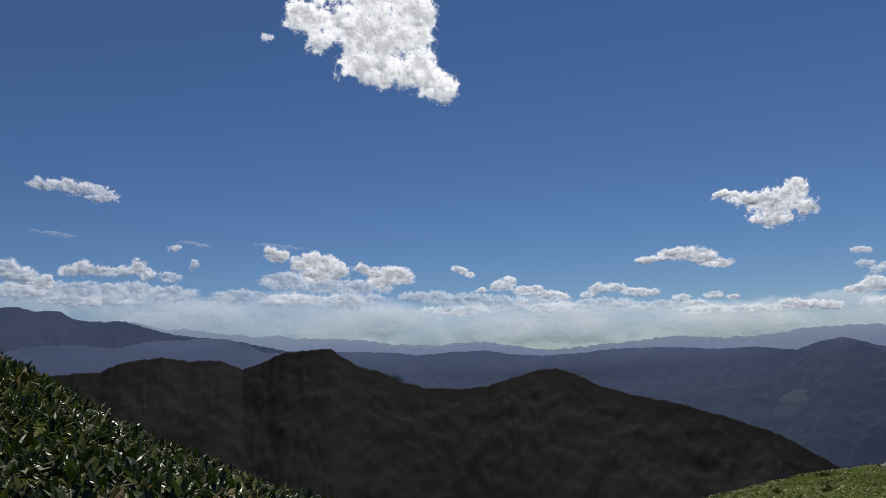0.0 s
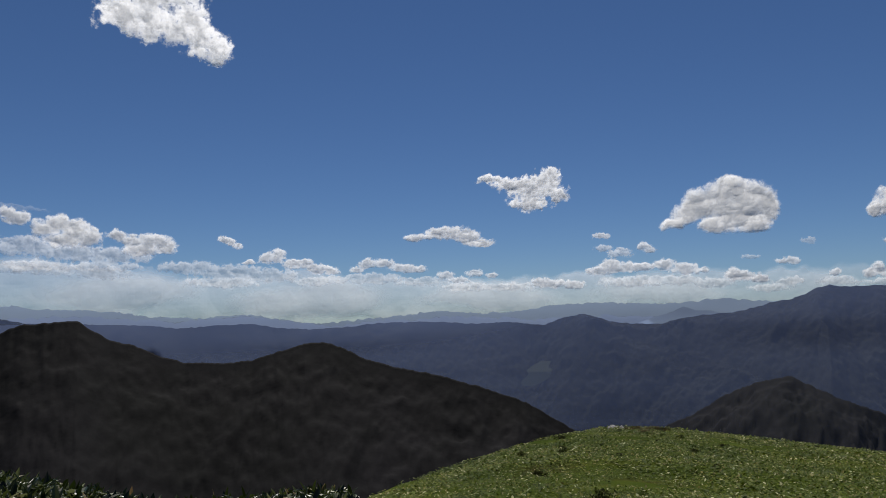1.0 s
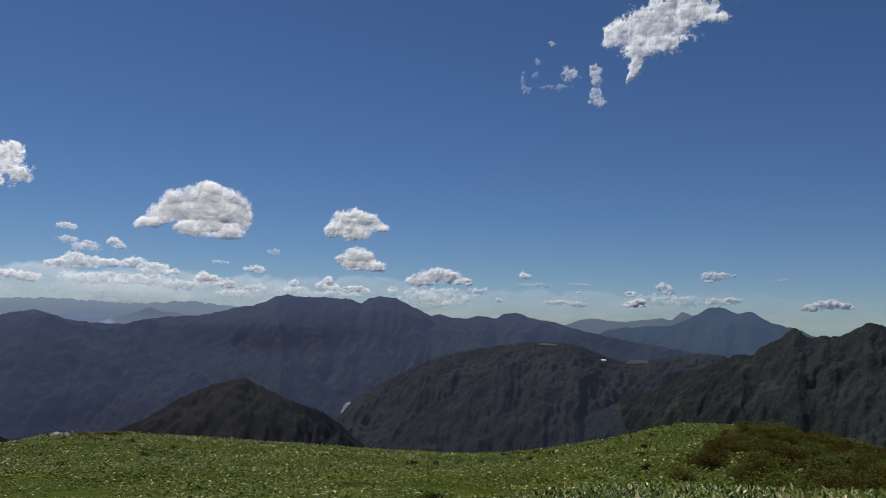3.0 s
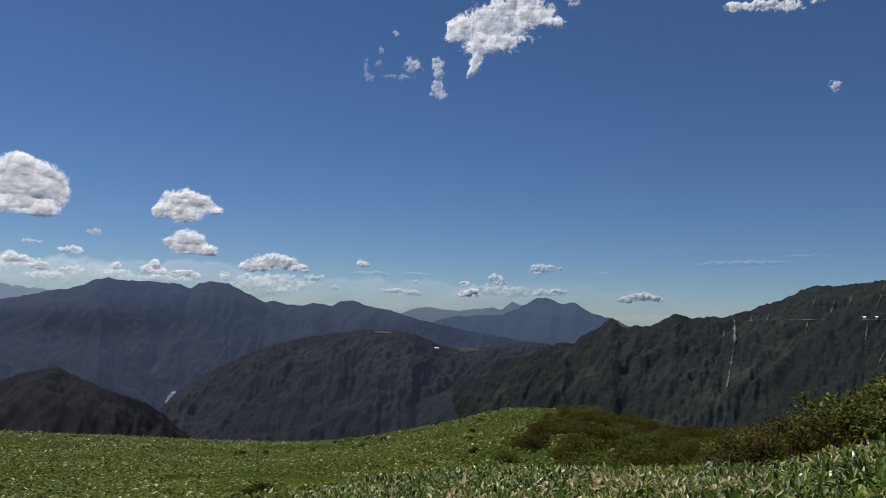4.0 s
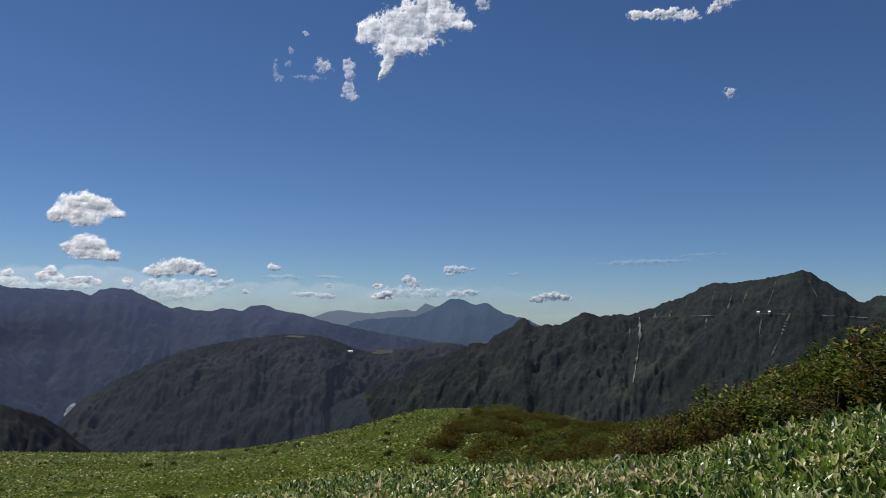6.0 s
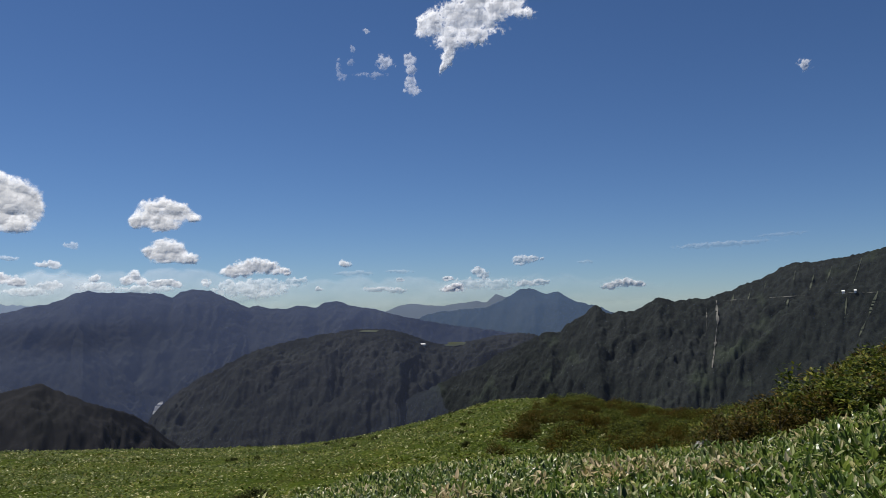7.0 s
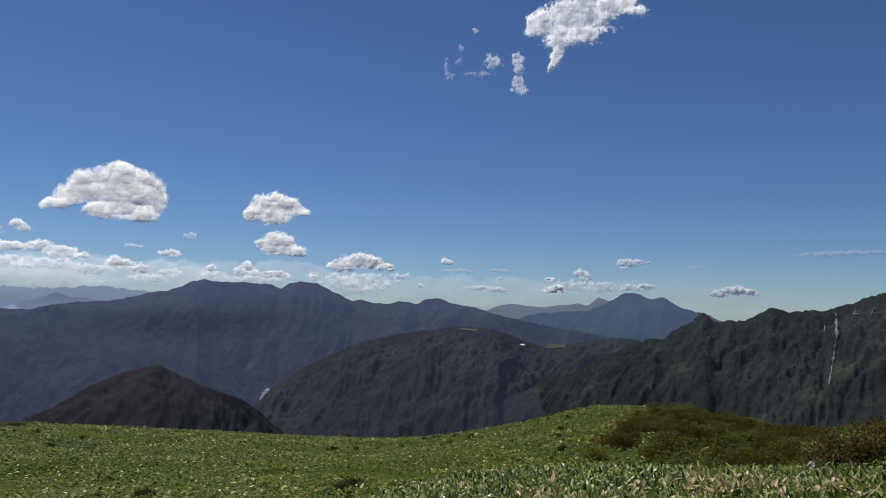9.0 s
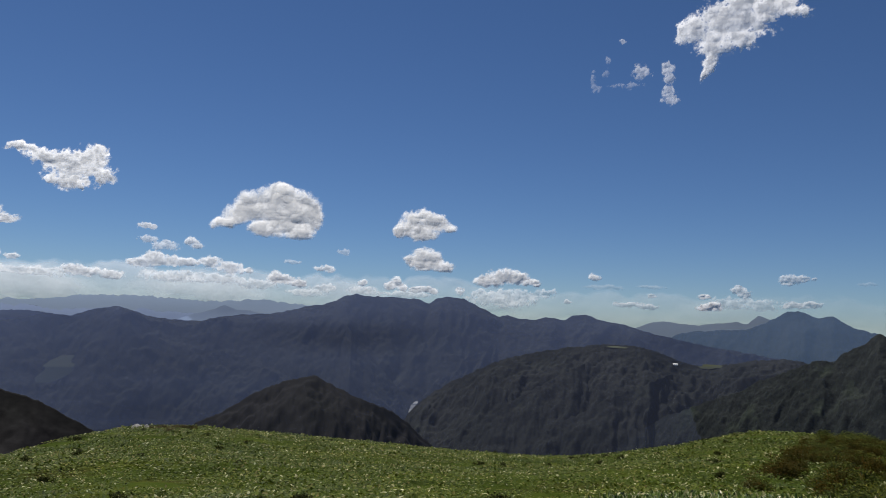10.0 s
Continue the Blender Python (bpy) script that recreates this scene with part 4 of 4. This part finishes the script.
cloud("pale cumulus low in the bank along the horizon", ((-11.6, 5.4, 1.99, 0.74), (-8.6, 5.0, 2.45, 0.68), (-5.8, 4.8, 2.56, 0.62), (-10.9, 4.1, 2.35, 0.45), (-6.8, 4.0, 2.88, 0.39)), 4820, 60, 1.0, 0.55, None)
cloud("white cumulus in the bank along the horizon", ((-29.5, 6.2, 0.78, 0.81), (-28.5, 5.8, 0.86, 0.67), (-27.5, 5.4, 0.80, 0.52)), 4700, 61, 0.95, 0.75, 4.85)
cloud("white cumulus in the bank along the horizon", ((-26.0, 6.1, 0.76, 0.61), (-25.1, 6.4, 0.77, 0.61), (-24.1, 6.2, 0.92, 0.54), (-22.8, 6.1, 0.94, 0.47), (-21.6, 6.4, 0.81, 0.59), (-21.0, 5.9, 0.59, 0.47)), 4700, 62, 0.95, 0.75, 5.21)
cloud("small white cumulus over the bank", ((-19.2, 7.8, 0.53, 0.28),), 4700, 63, 1.0, 0.7, None)
cloud("thin pale cloud over the bank", ((-19.5, 5.8, 0.98, 0.40), (-17.8, 6.6, 0.46, 0.40)), 4700, 64, 1.2, 0.5, None)
cloud("pale cumulus low in the bank along the horizon", ((-28.6, 4.8, 2.33, 0.59), (-25.6, 4.9, 2.45, 0.68), (-22.4, 4.8, 2.57, 0.70), (-19.5, 4.6, 2.28, 0.63), (-24.6, 4.1, 3.95, 0.46)), 4820, 65, 1.0, 0.5, None)
cloud("pale cumulus beyond the bamboo bank", ((-31.8, 5.7, 1.87, 0.93), (-34.2, 5.3, 1.77, 0.84)), 4700, 66, 1.0, 0.7, None)
cloud("pale cumulus low in the bank along the horizon", ((-14.9, 4.4, 2.39, 0.49), (-10.9, 3.9, 2.87, 0.49), (-6.8, 3.6, 2.50, 0.50)), 4820, 67, 1.0, 0.4, None)
cloud("thin faint streak of high cloud", ((-26.9, 8.6, 1.65, 0.19),), 4900, 101, 1.0, 0.18, None, -0.1)
cloud("thin faint streak of high cloud", ((-17.8, 8.1, 1.32, 0.16),), 4900, 102, 1.0, 0.22, None, -0.16)
cloud("thin faint streak of high cloud", ((-11.9, 7.9, 2.05, 0.21),), 4900, 103, 1.0, 0.14, None, -0.1)
cloud("thin faint streak of high cloud", ((88.7, 3.9, 3.69, 0.23),), 4900, 104, 1.0, 0.2, None, 0.03)
cloud("thin faint streak of high cloud", ((92.6, 4.4, 1.91, 0.15),), 4900, 105, 1.0, 0.12, None, 0.05)
cloud("thin faint streak of high cloud", ((79.2, 3.0, 0.70, 0.12),), 4900, 106, 1.0, 0.16, None, 0.0)

# wide faint cloud sheets added to whiten the horizon as haze does
for k, (a, e, w, h, density) in enumerate(((-28, 3.4, 12, 2.0, 0.64), (-14, 2.6, 12, 2.0, 0.66), (-1, 1.9, 12, 1.9, 0.68), (12, 1.4, 12, 1.8, 0.7), (25, 1.4, 11, 1.6, 0.68), (36, 1.5, 9, 1.5, 0.6), (48, 1.6, 8, 1.3, 0.4), (62, 1.0, 11, 1.3, 0.32), (75, 1.1, 9, 1.0, 0.14))):
    cloud("pale layer of haze and low cloud on the horizon", ((a, e, w, h), (a + w * 0.5, e - 0.3, w * 0.7, h)), 4850, 120 + k, 0.15, density * 0.6)


# ---- vegetation ----
def leaf_blades(p, yaw, pitch, length, width, droop, fold=0.18):
    """Lanceolate leaves as arrays: base points (n, 3), headings, upward angles, lengths, widths, droop. Eight points and eight triangles a leaf."""
    n = len(p)
    f = np.stack([np.sin(yaw) * np.cos(pitch), np.cos(yaw) * np.cos(pitch), np.sin(pitch)], 1)
    s = np.stack([np.cos(yaw), -np.sin(yaw), np.zeros(n)], 1)
    u = np.cross(s, f)
    stations = ((0.0, 0.0), (0.3, 1.0), (0.68, 0.72), (1.0, 0.0))
    out = []
    for t, w in stations:
        mid = p + f * (length * t)[:, None]
        mid[:, 2] -= droop * length * t * t
        half = (width * 0.5 * w)[:, None] * s
        if w == 0:
            out.append(mid)
        else:
            lift = u * (width * w * fold)[:, None]
            out += [mid - half + lift, mid, mid + half + lift]
    v = np.stack(out, 1).reshape(-1, 3)
    tri = np.array([[0, 2, 1], [0, 3, 2], [1, 2, 5], [1, 5, 4], [2, 3, 6], [2, 6, 5], [4, 5, 7], [5, 6, 7]])
    faces = (tri[None] + (np.arange(n) * 8)[:, None, None]).reshape(-1, 3)
    return v, faces


def sown(rng, n, a0, a1, r0, r1, power=1.0):
    """n places strewn over a sector; power over 1 crowds them towards the inner edge."""
    az = np.radians(rng.uniform(a0, a1, n))
    r = np.sqrt(r0 ** 2 + (r1 ** 2 - r0 ** 2) * rng.rand(n) ** power)
    return r * np.sin(az), r * np.cos(az), r, np.degrees(az)


def sasa_edge(az):
    return np.interp(az, (50, 58, 65, 74, 85, 94, 103, 120), (8.0, 10.5, 12.5, 14.0, 11.8, 12.0, 11.2, 11.0))


def sasa_patch(name, label, x, y, height, size, rng, mat, leaves=6):
    """Dwarf bamboo: every stem top carries a fan of leaves."""
    n = len(x)
    z = hill_z(x, y)
    top = height * rng.uniform(0.65, 1.15, n) * (1 + 0.25 * vnoise(x * 0.8, y * 0.8, 0, 3))
    i = np.repeat(np.arange(n), leaves)
    k = len(i)
    p = np.stack([x[i] + rng.normal(0, 0.03, k), y[i] + rng.normal(0, 0.03, k), z[i] + top[i] * rng.uniform(0.6, 1.0, k)], 1)
    L = (size * np.ones(n))[i] * rng.uniform(0.65, 1.2, k)
    v, f = leaf_blades(p, rng.uniform(0, 2 * np.pi, k), np.radians(rng.uniform(10, 82, k)), L, L * rng.uniform(0.22, 0.34, k), rng.uniform(0.05, 0.5, k))
    return tagged(new(name, mesh_of(name, v, f, mat, False)), label, "bamboo grass", kind="stuff")


rng = np.random.RandomState(5)
x, y, r, a = sown(rng, 40000, 50, 122, 3.6, 14.5, 1.5)
keep = (r < sasa_edge(a) + rng.normal(0, 0.7, len(r))) & (r > 4.2 + 0.8 * vnoise(x * 0.9, y * 0.9, 0, 31)) & (rng.rand(len(r)) < np.clip((a - 51) / 18, 0, 1) ** 1.2 + 0.02)
sasa_patch("bamboo_grass_field", "dense dwarf bamboo with glossy green and straw-coloured leaves", x[keep], y[keep], np.interp(a[keep], (54, 74, 92, 104), (0.1, 0.25, 0.27, 0.34)), np.interp(a[keep], (54, 74, 92, 104), (0.085, 0.125, 0.14, 0.19)), rng, SASA, 6)
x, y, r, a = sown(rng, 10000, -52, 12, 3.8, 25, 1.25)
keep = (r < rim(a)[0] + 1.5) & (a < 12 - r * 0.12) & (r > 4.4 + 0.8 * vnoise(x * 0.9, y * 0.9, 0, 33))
sasa_patch("bamboo_grass_bank", "bank of dwarf bamboo with glossy green leaves coloured dark for backlight", x[keep], y[keep], 0.32, 0.29, rng, SASA_BANK_SHADED, 5)


def meadow():
    """Low sward of small leaves over the open hilltop."""
    rng = np.random.RandomState(8)
    x, y, r, a = sown(rng, 230000, -6, 92, 7.5, 72, 1.45)
    edge = rim(a)[0]
    thick = vnoise(x * 0.25, y * 0.25, 0, 21) + 0.8 * vnoise(x * 0.9, y * 0.9, 0, 22)
    keep = (r < edge + 1.2) & (thick > -0.75) & ((a < 74) | (r > sasa_edge(a) - 2.5)) & (a > 12 - r * 0.3)
    x, y, r = x[keep], y[keep], r[keep]
    xn, yn, rn, _ = sown(rng, 26000, -180, 180, 0.2, 9.5)
    x, y, r = np.concatenate([x, xn]), np.concatenate([y, yn]), np.concatenate([r, rn])
    keep = np.concatenate([np.nonzero(keep)[0], np.arange(len(thick), len(thick) + len(xn))])
    thick = np.concatenate([thick, vnoise(xn * 0.25, yn * 0.25, 0, 21)])
    n = len(x)
    z = hill_z(x, y)
    L = (0.07 + 0.0022 * r) * rng.uniform(0.6, 1.3, n) * (1 + 0.3 * thick[keep])
    p = np.stack([x, y, z + rng.uniform(0.0, 0.1, n)], 1)
    v, f = leaf_blades(p, rng.uniform(0, 2 * np.pi, n), np.radians(rng.uniform(-5, 50, n)), L, L * rng.uniform(0.35, 0.6, n), rng.uniform(0, 0.4, n))
    return tagged(new("meadow_grass", mesh_of("meadow_grass", v, f, GRASS, False)), "short green sward of grass and low bamboo leaves", "grass", kind="stuff")


meadow()


def tube(points, radii, sides=6):
    pts = np.asarray(points, float)
    ang = np.linspace(0, 2 * np.pi, sides, endpoint=False)
    v = np.concatenate([p + r * np.stack([np.cos(ang), np.sin(ang), 0 * ang], 1) for p, r in zip(pts, radii)])
    f = [[i * sides + j, i * sides + (j + 1) % sides, (i + 1) * sides + (j + 1) % sides, (i + 1) * sides + j] for i in range(len(pts) - 1) for j in range(sides)]
    return v, np.array(f)


def shrub(name, label, height, spread, leaves, leaf, mat, seed, category="shrub", group=""):
    """A bush: a few forking stems from one root and a crown of leaf clumps with gaps."""
    rng = np.random.RandomState(seed)
    ob = tagged(new(name), label, category, group)
    clumps = []
    for k in range(rng.randint(4, 7)):
        yaw, lean = rng.uniform(0, 2 * np.pi), rng.uniform(0.15, 0.85)
        tip = np.array([math.sin(yaw) * lean * spread * 0.5, math.cos(yaw) * lean * spread * 0.5, height * rng.uniform(0.55, 0.92)])
        mid = tip * (0.4, 0.4, 0.55) + rng.normal(0, 0.04, 3) * height
        v, f = tube([(0, 0, -0.12), mid * 0.5, mid, tip], [0.022 * height, 0.017 * height, 0.012 * height, 0.004 * height])
        part("stem", mesh_of("stem", v, f, BARK), ob)
        clumps += [tip, mid * 0.4 + tip * 0.6 + rng.normal(0, 0.12, 3) * spread, mid + rng.normal(0, 0.15, 3) * spread * (1, 1, 0.5)]
    for k in range(rng.randint(6, 11)):
        yaw, lean = rng.uniform(0, 2 * np.pi), rng.uniform(0.3, 1.0) ** 0.6
        clumps.append(np.array([math.sin(yaw) * lean * spread * 0.5, math.cos(yaw) * lean * spread * 0.5, height * rng.uniform(0.25, 1.0 - 0.4 * lean)]))
    clumps = np.array(clumps)
    i = rng.randint(0, len(clumps), leaves)
    d = rng.normal(0, 1, (leaves, 3))
    d /= np.linalg.norm(d, axis=1, keepdims=True)
    p = clumps[i] + d * (rng.uniform(0.3, 1.0, leaves) ** 0.5 * spread * 0.135)[:, None] * (1, 1, 0.8)
    p[:, 2] = np.maximum(p[:, 2], 0.03)
    L = leaf * rng.uniform(0.7, 1.3, leaves)
    v, f = leaf_blades(p, np.arctan2(d[:, 0], d[:, 1]) + rng.normal(0, 0.6, leaves), np.radians(rng.uniform(-10, 60, leaves)), L, L * 0.48, rng.uniform(0, 0.4, leaves))
    part("crown", mesh_of("crown", v, f, mat, False), ob)
    return ob


def on_hill(az, el):
    """The place on the ground that lies at a bearing and an angle above or below the eye's level."""
    t = math.tan(radians(el))
    r = np.arange(4.0, 90.0, 0.1)
    x, y = r * math.sin(radians(az)), r * math.cos(radians(az))
    gap = EYE[2] + r * t - hill_z(x, y)
    hit = np.nonzero(gap < 0)[0]
    k = hit[0] if len(hit) else int(np.argmin(gap))
    return float(x[k]), float(y[k]), float(hill_z(x[k], y[k])[0])


def plant_out(kinds, spots, rng, lo, hi, grow=lambda x, y: 1.0):
    """Copies of the kinds at spots (x, y); the first spot of each kind takes the original."""
    used = set()
    for x, y in spots:
        k = rng.randint(len(kinds))
        m = pose(x, y, float(hill_z(x, y)[0]), rng.uniform(-5, 5), rng.uniform(-5, 5), rng.uniform(0, 360))
        s = rng.uniform(lo, hi) * grow(x, y)
        if k not in used:
            used.add(k)
            kinds[k].matrix_basis = m
            kinds[k].scale = (s, s, s)
        else:
            c = copy_thing(kinds[k], m)
            c.scale = (s, s, s * rng.uniform(0.85, 1.15))
    for k in set(range(len(kinds))) - used:
        for o in (*kinds[k].children, kinds[k]):
            bpy.data.objects.remove(o)


rng = np.random.RandomState(14)
tall = [shrub("shrub", "dense dark green broadleaf shrub on the slope", 1.45, 1.9, 950, 0.13, SHRUB, 200 + k, group="shrubs on the slope") for k in range(5)]
tall += [shrub("shrub", "olive-brown broadleaf shrub on the slope", 1.3, 1.8, 900, 0.12, RUST, 230 + k, group="shrubs on the slope") for k in range(4)]
x, y, r, a = sown(rng, 190, 85.5, 114, 12.5, 30, 1.0)
keep = (r > sasa_edge(a) + 1.2) & (r < rim(a)[0] + 1) & (a > 85.5 + (r - 14) * 0.12)
plant_out(tall, list(zip(x[keep], y[keep])), rng, 0.75, 1.15, lambda x, y: float(np.interp(math.degrees(math.atan2(x, y)), (86, 93, 98, 104), (0.4, 0.72, 0.86, 1.02))))
low = [shrub("low_shrub", "low olive-green shrub in the heath", 0.5, 1.7, 1500, 0.085, SHRUB_LOW, 300 + k, group="low shrubs in the heath") for k in range(4)]
x, y, r, a = sown(rng, 210, 76, 92, 16, 56, 0.9)
keep = (r > sasa_edge(a) + 2) & (r < rim(a)[0]) & (a > 75 + (56 - r) * 0.05)
plant_out(low, list(zip(x[keep], y[keep])), rng, 0.5, 1.05)
heath = [shrub("heath_shrub", "low reddish-brown heath shrub on the slope", 0.34, 1.5, 1700, 0.065, HEATH, 400 + k, group="heath on the slope") for k in range(4)]
x, y, r, a = sown(rng, 330, 71.0, 95, 15, 50, 0.8)
keep = (r > sasa_edge(a) + 0.8) & (r < rim(a)[0]) & (a > 72.6 + np.abs(r - 24) * 0.12) & (rng.rand(len(a)) < np.clip((a - 72) / 7, 0.1, 1))
plant_out(heath, list(zip(x[keep], y[keep])), rng, 0.6, 1.2)
dots = [shrub("dwarf_shrub", "small dark shrub alone in the meadow", 0.26, 0.9, 750, 0.085, DWARF, 500 + k, group="dwarf shrubs in the meadow") for k in range(3)]
spots = [on_hill(az, el)[:2] for az, el in ((33.8, -8.9), (36.6, -9.4), (28.4, -9.5), (29.5, -10.1), (36.0, -10.8), (24.0, -11.6), (28.0, -13.6), (31.3, -12.8), (20.5, -11.2), (41, -9.9), (51, -9.7), (57, -10.4),
                                            (62, -10.2), (68.5, -8.6), (69.8, -9.4), (70.2, -8.9), (70.0, -10.3), (45, -11.0), (54.5, -9.75), (31.6, -8.35), (30.6, -8.3), (32.6, -8.4))]
x, y, r, a = sown(rng, 150, 9, 73, 13, 62, 0.9)
keep = (r < rim(a)[0] - 3) & (vnoise(x * 0.12, y * 0.12, 0, 77) > -0.1)
spots += list(zip(x[keep], y[keep]))
plant_out(dots, spots, rng, 0.3, 0.8)


edge = [shrub("heath_shrub", "low reddish-brown heath shrub on the rim of the meadow", 0.3, 1.3, 700, 0.09, RUST, 440 + k, group="heath on the rim") for k in range(2)]
plant_out(edge, [on_hill(az, el)[:2] for az, el in ((30.4, -8.4), (31.0, -8.35), (31.6, -8.35), (32.2, -8.4), (32.8, -8.45), (31.3, -8.55))], rng, 0.6, 0.95)


def rock(label, az, el, size, seed):
    v, f = ICO[3]
    k = 1 + 0.35 * fbm(v[:, 0] * 1.3 + seed, v[:, 1] * 1.3, v[:, 2] * 1.3, 4, seed, 0.6)
    v = v * np.round(k * 7)[:, None] / 7 * (size, size * 0.7, size * 0.5)
    ob = new("rock", mesh_of("rock", v, f, ROCK, False))
    x, y, z = on_hill(az, el)
    ob.matrix_world = pose(x, y, z + size * 0.12, 0, 0, seed * 47)
    return tagged(ob, label, "rock", "rocks on the hilltop")


rock("pale weathered boulder on the rim of the meadow", 29.2, -8.3, 0.5, 1)
rock("small pale stone beside a boulder", 29.8, -8.25, 0.3, 2)
rock("pale rock half hidden among shrubs", 87.6, -6.4, 0.4, 3)

# dead straw-coloured tufts in the field
rng = np.random.RandomState(61)
for az, el in ((79.7, -12.0), (84.0, -11.6), (87.7, -11.6), (70.2, -13.8), (80.7, -11.3), (94.8, -8.2), (102.1, -7.4), (89.3, -10.5), (81.3, -12.5)):
    x0, y0, z0 = on_hill(az, el - 1.9)
    n = rng.randint(22, 44)
    sasa_patch("dry_bamboo_grass", "tuft of dead straw-coloured dwarf bamboo leaves", x0 + rng.normal(0, 0.26, n), y0 + rng.normal(0, 0.26, n), 0.32, 0.15, rng, STRAW, 6)

# single bamboo-grass plants in the front of the field
CULM = stone_material("culm_skin", (0.12, 0.14, 0.05), (0.3, 0.28, 0.12))


def bamboo_plant(seed):
    rng = np.random.RandomState(seed)
    ob = tagged(new("bamboo_grass"), "dwarf bamboo stem with broad pointed green leaves", "bamboo grass", "bamboo grass in front")
    h = rng.uniform(0.22, 0.32)
    bend = rng.normal(0, 0.05, 2)
    v, f = tube([(0, 0, -0.05), (bend[0] * 0.4, bend[1] * 0.4, h * 0.5), (bend[0], bend[1], h)], [0.005, 0.004, 0.002], 5)
    part("stem", mesh_of("stem", v, f, CULM), ob)
    for k in range(7):
        t = 1 - 0.07 * k
        p = np.array([[bend[0] * t, bend[1] * t, h * t]])
        L = np.array([rng.uniform(0.14, 0.21)])
        v, f = leaf_blades(p, np.array([k * 2.4 + rng.normal(0, 0.4)]), np.radians([rng.uniform(15, 75)]), L, L * rng.uniform(0.22, 0.3), np.array([rng.uniform(0.1, 0.5)]))
        part("leaf", mesh_of("leaf", v, f, SASA_ONE, False), ob)
    return ob


plants = [bamboo_plant(700 + k) for k in range(8)]
x, y, r, a = sown(rng, 150, 74, 116, 4.2, 9.0, 1.2)
plant_out(plants, list(zip(x, y)), rng, 0.7, 0.95)
